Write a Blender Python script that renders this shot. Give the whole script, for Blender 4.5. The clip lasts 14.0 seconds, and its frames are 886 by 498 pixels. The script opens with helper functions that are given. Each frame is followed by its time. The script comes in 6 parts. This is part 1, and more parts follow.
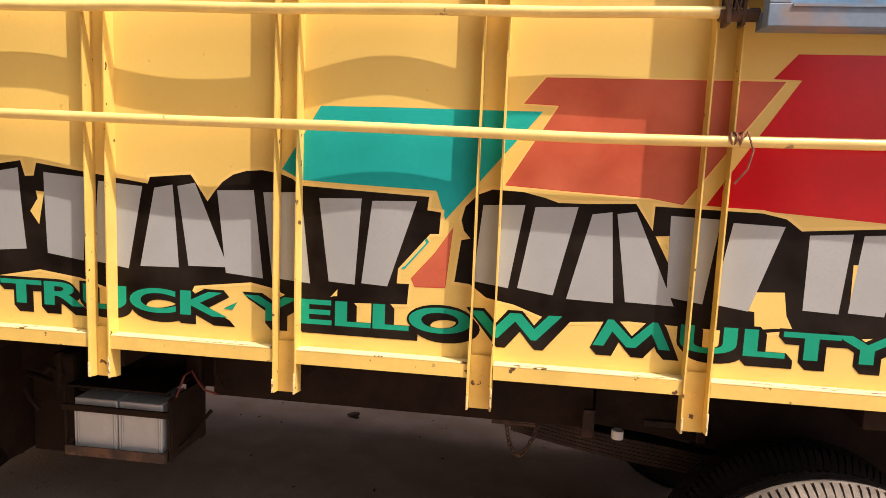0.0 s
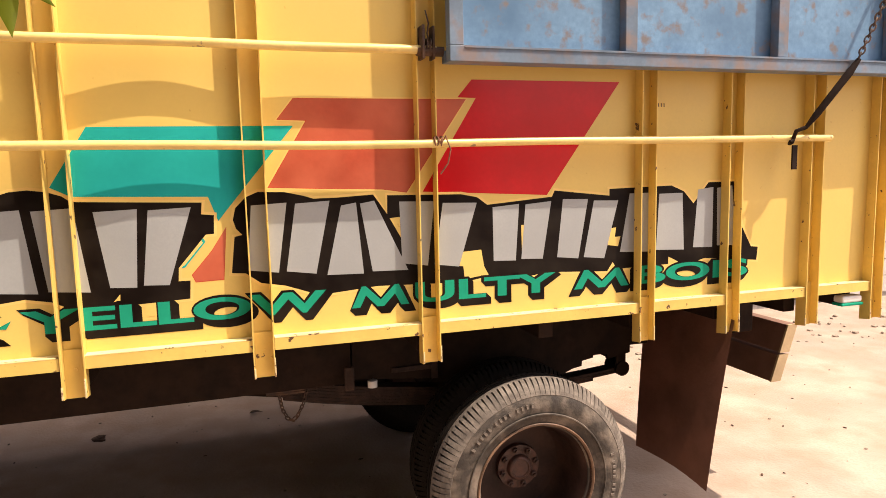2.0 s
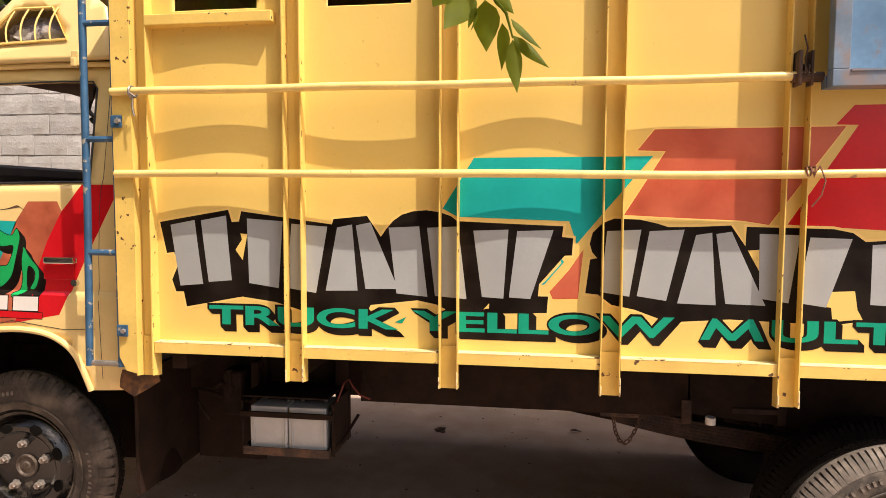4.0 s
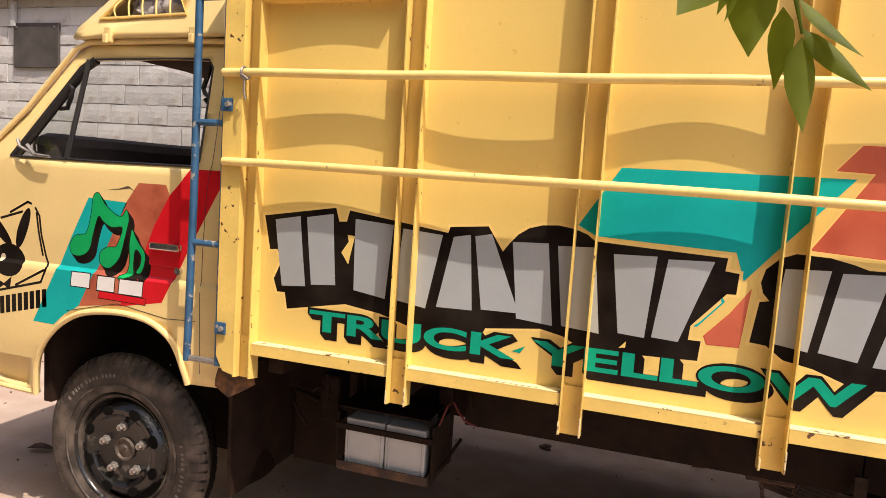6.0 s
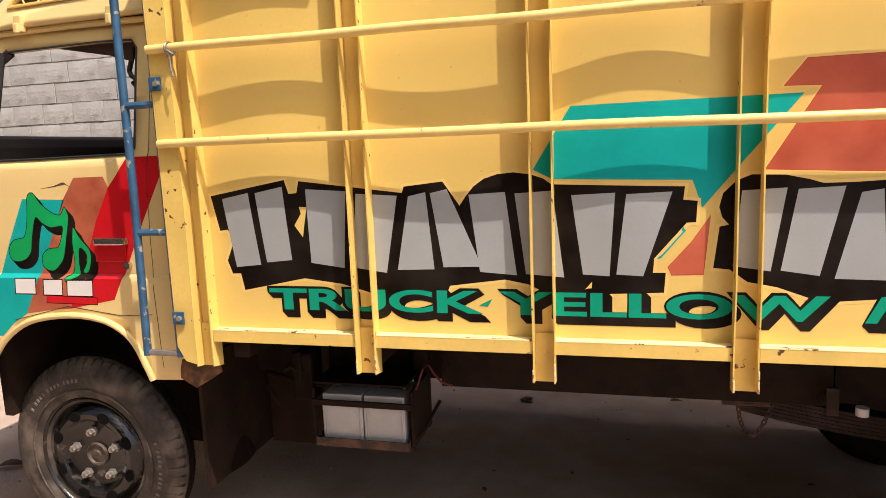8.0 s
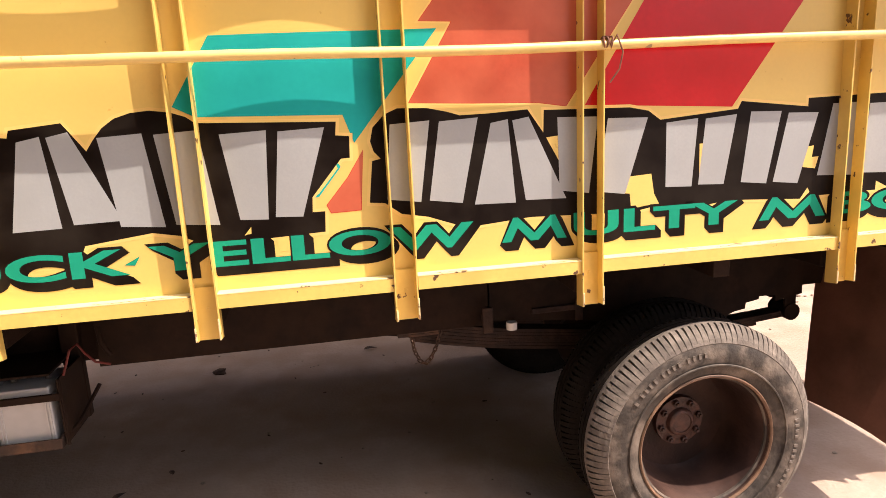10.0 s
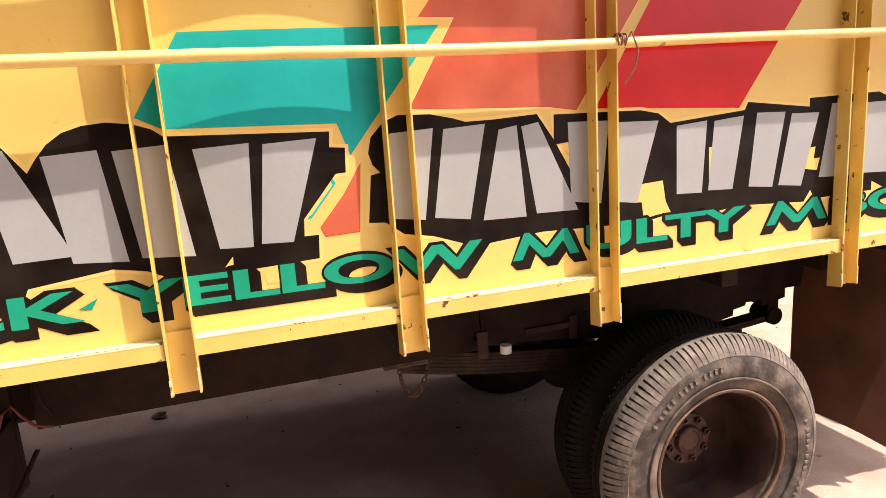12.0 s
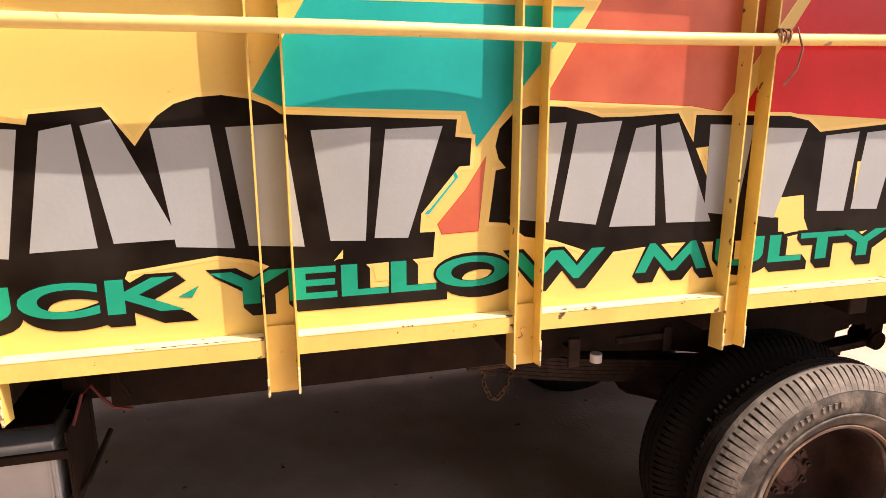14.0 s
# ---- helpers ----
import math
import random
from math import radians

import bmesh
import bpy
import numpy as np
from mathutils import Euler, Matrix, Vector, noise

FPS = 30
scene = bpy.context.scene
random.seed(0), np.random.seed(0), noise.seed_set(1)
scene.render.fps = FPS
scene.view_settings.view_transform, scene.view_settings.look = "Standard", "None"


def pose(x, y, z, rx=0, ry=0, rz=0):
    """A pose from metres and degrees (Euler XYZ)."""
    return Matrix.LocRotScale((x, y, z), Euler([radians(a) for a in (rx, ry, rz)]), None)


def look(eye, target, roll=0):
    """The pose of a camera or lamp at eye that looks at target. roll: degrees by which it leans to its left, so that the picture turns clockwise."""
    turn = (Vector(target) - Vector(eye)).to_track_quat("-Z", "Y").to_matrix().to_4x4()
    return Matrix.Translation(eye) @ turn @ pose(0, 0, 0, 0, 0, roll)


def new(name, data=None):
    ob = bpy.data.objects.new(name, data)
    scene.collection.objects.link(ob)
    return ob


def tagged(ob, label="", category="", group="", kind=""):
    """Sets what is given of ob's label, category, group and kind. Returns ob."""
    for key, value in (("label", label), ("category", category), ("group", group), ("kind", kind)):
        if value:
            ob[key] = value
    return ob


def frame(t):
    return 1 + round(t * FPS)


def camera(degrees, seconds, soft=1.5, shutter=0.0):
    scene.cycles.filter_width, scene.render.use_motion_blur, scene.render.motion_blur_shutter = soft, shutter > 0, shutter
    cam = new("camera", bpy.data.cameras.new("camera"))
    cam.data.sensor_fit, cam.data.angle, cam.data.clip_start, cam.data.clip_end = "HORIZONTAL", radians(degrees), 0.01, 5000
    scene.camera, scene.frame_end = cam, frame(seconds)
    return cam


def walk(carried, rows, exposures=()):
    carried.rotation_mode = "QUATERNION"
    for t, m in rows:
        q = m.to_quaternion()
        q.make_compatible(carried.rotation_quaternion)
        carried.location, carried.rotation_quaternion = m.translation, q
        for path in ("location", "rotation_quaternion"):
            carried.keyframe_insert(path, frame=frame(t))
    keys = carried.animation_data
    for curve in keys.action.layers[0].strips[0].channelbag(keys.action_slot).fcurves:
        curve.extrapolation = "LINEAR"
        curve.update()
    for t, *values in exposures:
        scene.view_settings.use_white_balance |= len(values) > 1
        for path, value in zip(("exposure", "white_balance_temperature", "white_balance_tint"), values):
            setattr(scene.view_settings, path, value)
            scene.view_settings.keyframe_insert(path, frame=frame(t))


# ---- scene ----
cam = camera(67.2, 14.0, soft=0.5)
PATH = [
    (0, (0.684, -1.763, 1.533), (0.432, 0.206, 1.287), 2.4),
    (0.5, (0.628, -1.85, 1.533), (0.739, 0.129, 1.265), 0.1),
    (1, (0.533, -1.876, 1.536), (0.977, 0.044, 1.193), -0.7),
    (1.5, (0.529, -2.081, 1.556), (1.189, -0.216, 1.269), 0.8),
    (2, (0.491, -2.183, 1.531), (1.099, -0.292, 1.298), -1.3),
    (2.5, (0.459, -2.256, 1.527), (0.943, -0.32, 1.391), -1.6),
    (2.7, (0.429, -2.308, 1.54), (0.822, -0.352, 1.4), -1.3),
    (3, (0.425, -2.29, 1.528), (0.642, -0.309, 1.359), -2.1),
    (3.5, (0.374, -2.283, 1.555), (0.334, -0.29, 1.391), -0.4),
    (4, (0.344, -2.277, 1.531), (0.053, -0.303, 1.39), 0.2),
    (4.2, (0.319, -2.286, 1.544), (-0.069, -0.33, 1.396), 1.2),
    (6.3, (0.216, -1.927, 1.621), (-0.425, -0.046, 1.395), 2.9),
    (6.5, (0.205, -1.914, 1.625), (-0.552, -0.083, 1.356), -0.6),
    (7, (0.179, -1.915, 1.617), (-0.654, -0.115, 1.356), -1.5),
    (7.5, (0.186, -1.924, 1.592), (-0.539, -0.081, 1.315), -1.9),
    (8, (0.239, -1.919, 1.577), (-0.266, -0.007, 1.28), -2.3),
    (8.5, (0.297, -1.915, 1.555), (0.08, 0.049, 1.243), -2.4),
    (9, (0.342, -1.883, 1.548), (0.391, 0.068, 1.112), -4.3),
    (9.2, (0.361, -1.868, 1.533), (0.559, 0.077, 1.112), -2.9),
    (11.3, (0.311, -1.756, 1.451), (0.78, 0.14, 1.018), -1.5),
    (11.5, (0.285, -1.692, 1.452), (0.835, 0.18, 1.011), -0.2),
    (12, (0.173, -1.583, 1.471), (0.768, 0.285, 1.078), -3.8),
    (12.5, (0.109, -1.556, 1.488), (0.709, 0.301, 1.05), -0.9),
    (13, (0.088, -1.507, 1.516), (0.698, 0.34, 1.05), -0.0),
    (13.5, (0.078, -1.446, 1.521), (0.658, 0.411, 1.058), -1.2),
    (14, (0.013, -1.373, 1.516), (0.526, 0.502, 1.045), -0.0),
]
EXPOSURE = [(0, 0.79, 7100, 19), (1, 1.02, 7450, 18), (2, 0.97, 7450, 17), (3, 0.86, 7400, 16), (4, 0.87, 7100, 16), (6.5, 0.69, 6650, 15), (7.5, 0.70, 6600, 15), (8.5, 0.80, 6900, 16), (9, 1.03, 7050, 18), (11.5, 1.23, 7050, 21), (14, 1.18, 7150, 22)]
walk(cam, [(t, look(eye, target, roll)) for t, eye, target, roll in PATH], EXPOSURE)

# ---- world and sun ----
SUN_DIR = Vector((1.72, -1.0, 3.5)).normalized()
world = bpy.data.worlds.new("sky")
scene.world = world
world.use_nodes = True
wn = world.node_tree
sky = wn.nodes.new("ShaderNodeTexSky")
sky.sky_type = 'NISHITA'
sky.sun_disc = False
sky.sun_elevation = math.asin(SUN_DIR.z)
sky.sun_rotation = math.atan2(SUN_DIR.x, SUN_DIR.y)
sky.air_density, sky.dust_density = 1.0, 4.0
back = wn.nodes["Background"]
back.inputs["Strength"].default_value = 0.15
wn.links.new(sky.outputs[0], back.inputs["Color"])
sun_data = bpy.data.lights.new("sun", 'SUN')
sun_data.energy, sun_data.angle, sun_data.color = 3.65, radians(0.5), (1.0, 0.93, 0.82)
sun = new("sun", sun_data)
sun.matrix_world = look(SUN_DIR * 30, (0, 0, 0))


# ---- materials ----
def material(name, base, rough=0.6, metal=0.0, vary=0.12, scale=6.0, fine=60.0, bump=0.1, spots=None,
             spot_scale=14.0, spot_amount=0.12, coat=0.0, hue=None, random_each=0.0, spec=0.5, soft=0.03):
    """A painted or raw surface: base colour with broad and fine variation, optional chips or stains of a second colour, and fine relief."""
    m = bpy.data.materials.new(name)
    m.use_nodes = True
    nt = m.node_tree
    N, L = nt.nodes, nt.links
    b = N["Principled BSDF"]
    co = N.new("ShaderNodeTexCoord").outputs["Object"]

    def noise_tex(s, detail=4.0):
        n = N.new("ShaderNodeTexNoise")
        n.inputs["Scale"].default_value, n.inputs["Detail"].default_value = s, detail
        L.new(co, n.inputs["Vector"])
        return n.outputs["Fac"]

    def mix(fac, a, c, mode='MIX'):
        x = N.new("ShaderNodeMix")
        x.data_type, x.blend_type = 'RGBA', mode
        for k, v in ((0, fac), (6, a), (7, c)):
            if isinstance(v, (int, float)):
                x.inputs[k].default_value = v
            elif isinstance(v, tuple):
                x.inputs[k].default_value = (*v, 1)
            else:
                L.new(v, x.inputs[k])
        return x.outputs[2]

    def ramp(v, lo, hi):
        r = N.new("ShaderNodeMapRange")
        r.inputs[1].default_value, r.inputs[2].default_value = lo, hi
        L.new(v, r.inputs[0])
        return r.outputs[0]

    broad, grain = noise_tex(scale), noise_tex(fine, 3.0)
    dark = tuple(c * (1 - 1.6 * vary) for c in base)
    light = hue or tuple(min(1, c * (1 + 0.9 * vary)) for c in base)
    col = mix(ramp(broad, 0.3, 0.7), dark, light)
    col = mix(ramp(grain, 0.25, 0.75), col, mix(0.5, col, dark), 'MIX')
    if random_each:
        info = N.new("ShaderNodeObjectInfo")
        col = mix(ramp(info.outputs["Random"], 0.0, 1.0), col, mix(random_each, col, tuple(c * 0.45 for c in base)))
    if spots:
        chips = ramp(noise_tex(spot_scale, 8.0), 0.735 - spot_amount - soft / 2, 0.735 - spot_amount + soft / 2)
        col = mix(chips, col, spots)
    L.new(col, b.inputs["Base Color"])
    b.inputs["Metallic"].default_value = metal
    b.inputs["Specular IOR Level"].default_value = spec
    rr = N.new("ShaderNodeMapRange")
    rr.inputs[3].default_value, rr.inputs[4].default_value = max(0.03, rough - 0.12), min(1, rough + 0.12)
    L.new(broad, rr.inputs[0])
    L.new(rr.outputs[0], b.inputs["Roughness"])
    b.inputs["Coat Weight"].default_value = coat
    b.inputs["Coat Roughness"].default_value = 0.12
    if bump:
        bp = N.new("ShaderNodeBump")
        bp.inputs["Strength"].default_value, bp.inputs["Distance"].default_value = bump, 0.01
        L.new(grain, bp.inputs["Height"])
        L.new(bp.outputs[0], b.inputs["Normal"])
    return m


RUST = (0.10, 0.045, 0.02)
YELLOW = material("yellow_paint", (0.738, 0.522, 0.148), 0.42, vary=0.045, scale=2.2, fine=90, bump=0.02, spots=(0.62, 0.40, 0.10), spot_scale=38, spot_amount=0.02)
YELLOW_EDGE = material("worn_yellow_paint", (0.76, 0.53, 0.14), 0.45, vary=0.10, scale=7, fine=70, bump=0.03, spots=RUST, spot_scale=34, spot_amount=0.052)
# chipped rail yellow made paler, with the sunlit top's highlight in the colour
BRIGHT_LEDGE = material("chipped_highlight_yellow", (0.86, 0.70, 0.34), 0.36, vary=0.12, scale=9, fine=70, bump=0.035, spots=RUST, spot_scale=24, spot_amount=0.085)
ROD_YELLOW = material("rubbed_yellow_rod_paint", (0.79, 0.59, 0.21), 0.36, vary=0.10, scale=9, fine=70, bump=0.02, spots=(0.34, 0.24, 0.12), spot_scale=26, spot_amount=0.030)
CAB_YELLOW = material("cab_yellow_paint", (0.79, 0.585, 0.25), 0.36, vary=0.05, scale=2.5, fine=80, bump=0.015, coat=0.25)
BORDER = material("pale_yellow_sign_paint", (0.82, 0.57, 0.18), 0.45, vary=0.05, bump=0.02)
TEAL = material("teal_sign_paint", (0.0, 0.375, 0.355), 0.42, spec=0.10, vary=0.08, scale=5, bump=0.02)
ORANGE = material("faded_red_sign_paint", (0.47, 0.085, 0.044), 0.36, spec=0.4, vary=0.16, scale=7, bump=0.03, spots=(0.56, 0.135, 0.072), spot_scale=5, spot_amount=0.22, soft=0.35)
BRICK_RED = material("brick_red_sign_paint", (0.40, 0.085, 0.042), 0.38, vary=0.22, scale=6, bump=0.02, spots=(0.50, 0.14, 0.07), spot_scale=6, spot_amount=0.17, soft=0.3)
RED = material("red_sign_paint", (0.60, 0.012, 0.018), 0.20, spec=0.32, vary=0.10, scale=5, bump=0.02)
BLACK = material("black_sign_paint", (0.0065, 0.0032, 0.0022), 0.5, spec=0.12, vary=0.2, scale=8, bump=0.03, spots=(0.016, 0.012, 0.009), spot_scale=8, spot_amount=0.2, soft=0.3)
SILVER = material("silver_grey_sign_paint", (0.335, 0.356, 0.362), 0.42, metal=0.0, vary=0.07, scale=4, fine=140, bump=0.03)
GREEN = material("green_sign_paint", (0.0, 0.30, 0.19), 0.5, spec=0.06, vary=0.08, scale=8, bump=0.02)
NOTE_GREEN = material("leaf_green_sign_paint", (0.0, 0.36, 0.10), 0.45, spec=0.08, vary=0.08, bump=0.02)
WHITE = material("white_sign_paint", (0.75, 0.73, 0.70), 0.5, vary=0.06, bump=0.02)
BLUE = material("weathered_blue_paint", (0.105, 0.25, 0.44), 0.5, vary=0.25, scale=4.5, fine=60, bump=0.02, spots=(0.165, 0.145, 0.145), spot_scale=19, spot_amount=0.105, soft=0.14, hue=(0.165, 0.325, 0.50))
BLUE_FRAME = material("rust_washed_blue_paint", (0.145, 0.215, 0.30), 0.6, vary=0.25, scale=9, fine=60, bump=0.03, spots=(0.21, 0.165, 0.155), spot_scale=13, spot_amount=0.17, soft=0.22)
BLUE_PIPE = material("blue_pipe_paint", (0.032, 0.105, 0.205), 0.42, vary=0.25, scale=12, bump=0.1, spots=(0.30, 0.27, 0.22), spot_scale=30, spot_amount=0.10)
BARE = material("worn_bare_steel", (0.34, 0.31, 0.28), 0.42, metal=0.55, vary=0.25, scale=20, bump=0.1, spots=(0.13, 0.085, 0.06), spot_amount=0.10, soft=0.1)
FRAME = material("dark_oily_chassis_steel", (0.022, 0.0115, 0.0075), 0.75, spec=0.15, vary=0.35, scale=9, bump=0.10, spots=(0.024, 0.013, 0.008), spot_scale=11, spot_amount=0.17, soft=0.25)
RUSTY = material("rusty_steel", (0.06, 0.033, 0.022), 0.8, vary=0.35, scale=16, bump=0.5, spots=(0.11, 0.055, 0.03), spot_amount=0.2, soft=0.15)
RUBBER = material("dusty_tyre_rubber", (0.052, 0.042, 0.034), 0.75, vary=0.4, scale=14, bump=0.3, spots=(0.17, 0.138, 0.110), spot_scale=11, spot_amount=0.16, soft=0.22)
FRONT_RUBBER = material("black_tyre_rubber", (0.048, 0.037, 0.030), 0.7, vary=0.4, scale=14, bump=0.3, spots=(0.13, 0.102, 0.080), spot_scale=9, spot_amount=0.16, soft=0.22)
# tyre rubber with the shade between and behind the tyres put into its colour
SHADED_RUBBER = material("shaded_tyre_rubber", (0.014, 0.0105, 0.0085), 0.9, spec=0.12, vary=0.3, scale=8, bump=0.3)
TREAD = material("mud_dusted_tread_rubber", (0.185, 0.157, 0.132), 0.9, vary=0.35, scale=18, bump=0.3, spots=(0.10, 0.083, 0.07), spot_scale=26, spot_amount=0.17, soft=0.2)
FLAP = material("dull_rubber_sheet", (0.17, 0.088, 0.060), 0.75, vary=0.2, scale=5, bump=0.15, spots=(0.20, 0.105, 0.074), spot_scale=6, spot_amount=0.2, soft=0.3)
WHEEL_BLACK = material("scuffed_black_wheel_paint", (0.007, 0.006, 0.006), 0.18, vary=0.3, scale=14, bump=0.16, spots=(0.10, 0.085, 0.07), spot_scale=16, spot_amount=0.045, soft=0.12)
CHROME = material("worn_chrome", (0.62, 0.60, 0.58), 0.22, metal=1.0, vary=0.12, bump=0.05)
PLASTIC = material("black_plastic", (0.018, 0.016, 0.016), 0.4, vary=0.15, bump=0.05)
BATTERY = material("pale_grey_battery_case", (0.50, 0.505, 0.51), 0.45, vary=0.10, scale=8, bump=0.04)
WOOD = material("pale_plywood_edge", (0.46, 0.34, 0.20), 0.75, vary=0.12, scale=14, bump=0.05)
BLOCK = material("whitewashed_block", (0.68, 0.655, 0.635), 0.9, vary=0.13, scale=6, fine=46, bump=0.45, spots=(0.46, 0.42, 0.39), spot_scale=6, spot_amount=0.13, soft=0.25, random_each=0.34)
MORTAR = material("grey_mortar", (0.42, 0.385, 0.36), 0.95, vary=0.25, scale=8, bump=0.8, spots=(0.17, 0.15, 0.14), spot_scale=5, spot_amount=0.14)
FASCIA = material("greyish_white_fascia_board", (0.52, 0.51, 0.50), 0.7, vary=0.18, scale=3, bump=0.2)
ROOFING = material("grey_corrugated_sheet", (0.16, 0.145, 0.135), 0.85, vary=0.3, scale=3, bump=0.4)
VENT = material("weathered_grey_board", (0.085, 0.072, 0.064), 0.8, vary=0.3, scale=5, bump=0.3)
CLOTH = material("crumpled_patterned_cloth", (0.50, 0.46, 0.44), 0.9, vary=0.3, scale=12, bump=0.4, spots=(0.20, 0.17, 0.19), spot_scale=16, spot_amount=0.22)
AMBER = material("amber_lens", (0.55, 0.16, 0.02), 0.2, vary=0.1, bump=0.0)
STONE = material("pale_pebbles", (0.36, 0.29, 0.23), 0.9, vary=0.3, scale=30, bump=0.4)
WIRE = material("rusty_orange_wire", (0.26, 0.10, 0.055), 0.7, vary=0.3, scale=40, bump=0.1)
SEAT = material("dark_vinyl", (0.055, 0.042, 0.037), 0.85, vary=0.2, bump=0.1)
SOIL = material("sandy_ground", (0.415, 0.318, 0.258), 0.95, vary=0.14, scale=2.3, fine=60, bump=0.45, spots=(0.32, 0.225, 0.170), spot_scale=4.2, spot_amount=0.17, soft=0.30)


def leaf_material(name, base, tip):
    m = material(name, base, 0.6, vary=0.25, scale=9, fine=70, bump=0.1, hue=tip, spec=0.2)
    b = m.node_tree.nodes["Principled BSDF"]
    b.inputs["Transmission Weight"].default_value = 0.0
    t = m.node_tree.nodes.new("ShaderNodeBsdfTranslucent")
    t.inputs["Color"].default_value = (*[min(1, c * 1.9) for c in tip], 1)
    mx = m.node_tree.nodes.new("ShaderNodeMixShader")
    mx.inputs[0].default_value = 0.4
    out = m.node_tree.nodes["Material Output"]
    m.node_tree.links.new(b.outputs[0], mx.inputs[1])
    m.node_tree.links.new(t.outputs[0], mx.inputs[2])
    m.node_tree.links.new(mx.outputs[0], out.inputs["Surface"])
    return m


LEAF = leaf_material("fresh_green_leaf", (0.075, 0.115, 0.006), (0.155, 0.19, 0.010))
GRASS = leaf_material("lemongrass_blade", (0.15, 0.21, 0.05), (0.36, 0.39, 0.15))
STRAW = leaf_material("dry_straw_blade", (0.42, 0.36, 0.20), (0.55, 0.50, 0.30))
FAR_LEAF = leaf_material("dull_green_leaf", (0.05, 0.075, 0.02), (0.10, 0.125, 0.04))


def glass_material(name, tint, rough=0.02, clear=0.85):
    m = bpy.data.materials.new(name)
    m.use_nodes = True
    nt = m.node_tree
    out = nt.nodes["Material Output"]
    nt.nodes.remove(nt.nodes["Principled BSDF"])
    tr, gl, mx = (nt.nodes.new(k) for k in ("ShaderNodeBsdfTransparent", "ShaderNodeBsdfGlossy", "ShaderNodeMixShader"))
    tr.inputs[0].default_value = (*tint, 1)
    gl.inputs["Roughness"].default_value = rough
    mx.inputs[0].default_value = 0.07
    nt.links.new(tr.outputs[0], mx.inputs[1])
    nt.links.new(gl.outputs[0], mx.inputs[2])
    nt.links.new(mx.outputs[0], out.inputs["Surface"])
    return m


GLASS = glass_material("window_glass", (0.86, 0.88, 0.87))
MIRROR = material("mirror_glass", (0.8, 0.8, 0.8), 0.04, metal=1.0, vary=0.02, bump=0.0)


# ---- mesh helpers ----
BASE = {}


def finish(bm, smooth=False):
    me = bpy.data.meshes.new("mesh")
    bmesh.ops.recalc_face_normals(bm, faces=bm.faces)
    bm.to_mesh(me)
    bm.free()
    if smooth:
        me.shade_smooth()
        me.set_sharp_from_angle(angle=radians(38))
    return me


def part(name, bm, mat, parent, label="", smooth=False, at=None, kind=""):
    """Links a bmesh (or a mesh) as one mesh object under a thing or a part. Vertices are in world metres, or round `at`."""
    me = bm if isinstance(bm, bpy.types.Mesh) else finish(bm, smooth)
    if not me.materials:
        me.materials.append(mat)
    ob = new(name, me)
    if at is not None:
        ob.location = at
    if parent is not None:
        ob.parent = parent
        ob.matrix_parent_inverse = Matrix.Translation(-BASE[parent.name])
    BASE[ob.name] = Vector(at) if at is not None else Vector()
    return tagged(ob, label, kind=kind)


def thing(name, at, label, category, group=""):
    ob = new(name)
    ob.empty_display_size = 0.1
    ob.location = at
    BASE[ob.name] = Vector(at)
    return tagged(ob, label, category, group)


def single(name, bm, mat, label, category, group="", kind="", smooth=False, at=None):
    ob = part(name, bm, mat, None, label, smooth, at, kind)
    return tagged(ob, label, category, group, kind)


def box(bm, x0, x1, y0, y1, z0, z1, bevel=0.0, turn=None):
    r = bmesh.ops.create_cube(bm, size=1.0)
    vs = r["verts"]
    m = Matrix.Translation(((x0 + x1) / 2, (y0 + y1) / 2, (z0 + z1) / 2))
    if turn is not None:
        m = m @ turn
    m = m @ Matrix.Diagonal((x1 - x0, y1 - y0, z1 - z0, 1))
    bmesh.ops.transform(bm, matrix=m, verts=vs)
    if bevel:
        es = list({e for v in vs for e in v.link_edges})
        bmesh.ops.bevel(bm, geom=es, offset=bevel, segments=2, affect='EDGES', profile=0.5)
    return bm


def boxes(*args, bevel=0.0):
    bm = bmesh.new()
    for a in args:
        box(bm, *a, bevel=bevel)
    return bm


def tube(bm, points, radius, n=10, cap=True, squash=1.0):
    """A round bar along a line of points."""
    pts = [Vector(p) for p in points]
    rings = []
    side = None
    for i, p in enumerate(pts):
        d = (pts[min(i + 1, len(pts) - 1)] - pts[max(i - 1, 0)]).normalized()
        if side is None:
            side = d.orthogonal().normalized()
        side = (side - d * side.dot(d)).normalized()
        up = d.cross(side)
        r = radius[i] if isinstance(radius, (list, tuple)) else radius
        rings.append([bm.verts.new(p + (side * math.cos(a) + up * math.sin(a) * squash) * r) for a in [2 * math.pi * k / n for k in range(n)]])
    for a, b in zip(rings, rings[1:]):
        for k in range(n):
            bm.faces.new((a[k], a[(k + 1) % n], b[(k + 1) % n], b[k]))
    if cap:
        bm.faces.new(rings[0][::-1])
        bm.faces.new(rings[-1])
    return bm


def lathe(bm, profile, n=48, close=False):
    """Spins (radius, y) pairs round the y axis."""
    rings = [[bm.verts.new((r * math.cos(2 * math.pi * k / n), y, r * math.sin(2 * math.pi * k / n))) for k in range(n)] for r, y in profile]
    pairs = list(zip(rings, rings[1:])) + ([(rings[-1], rings[0])] if close else [])
    for a, b in pairs:
        for k in range(n):
            bm.faces.new((a[k], a[(k + 1) % n], b[(k + 1) % n], b[k]))
    return bm


KINKS = []


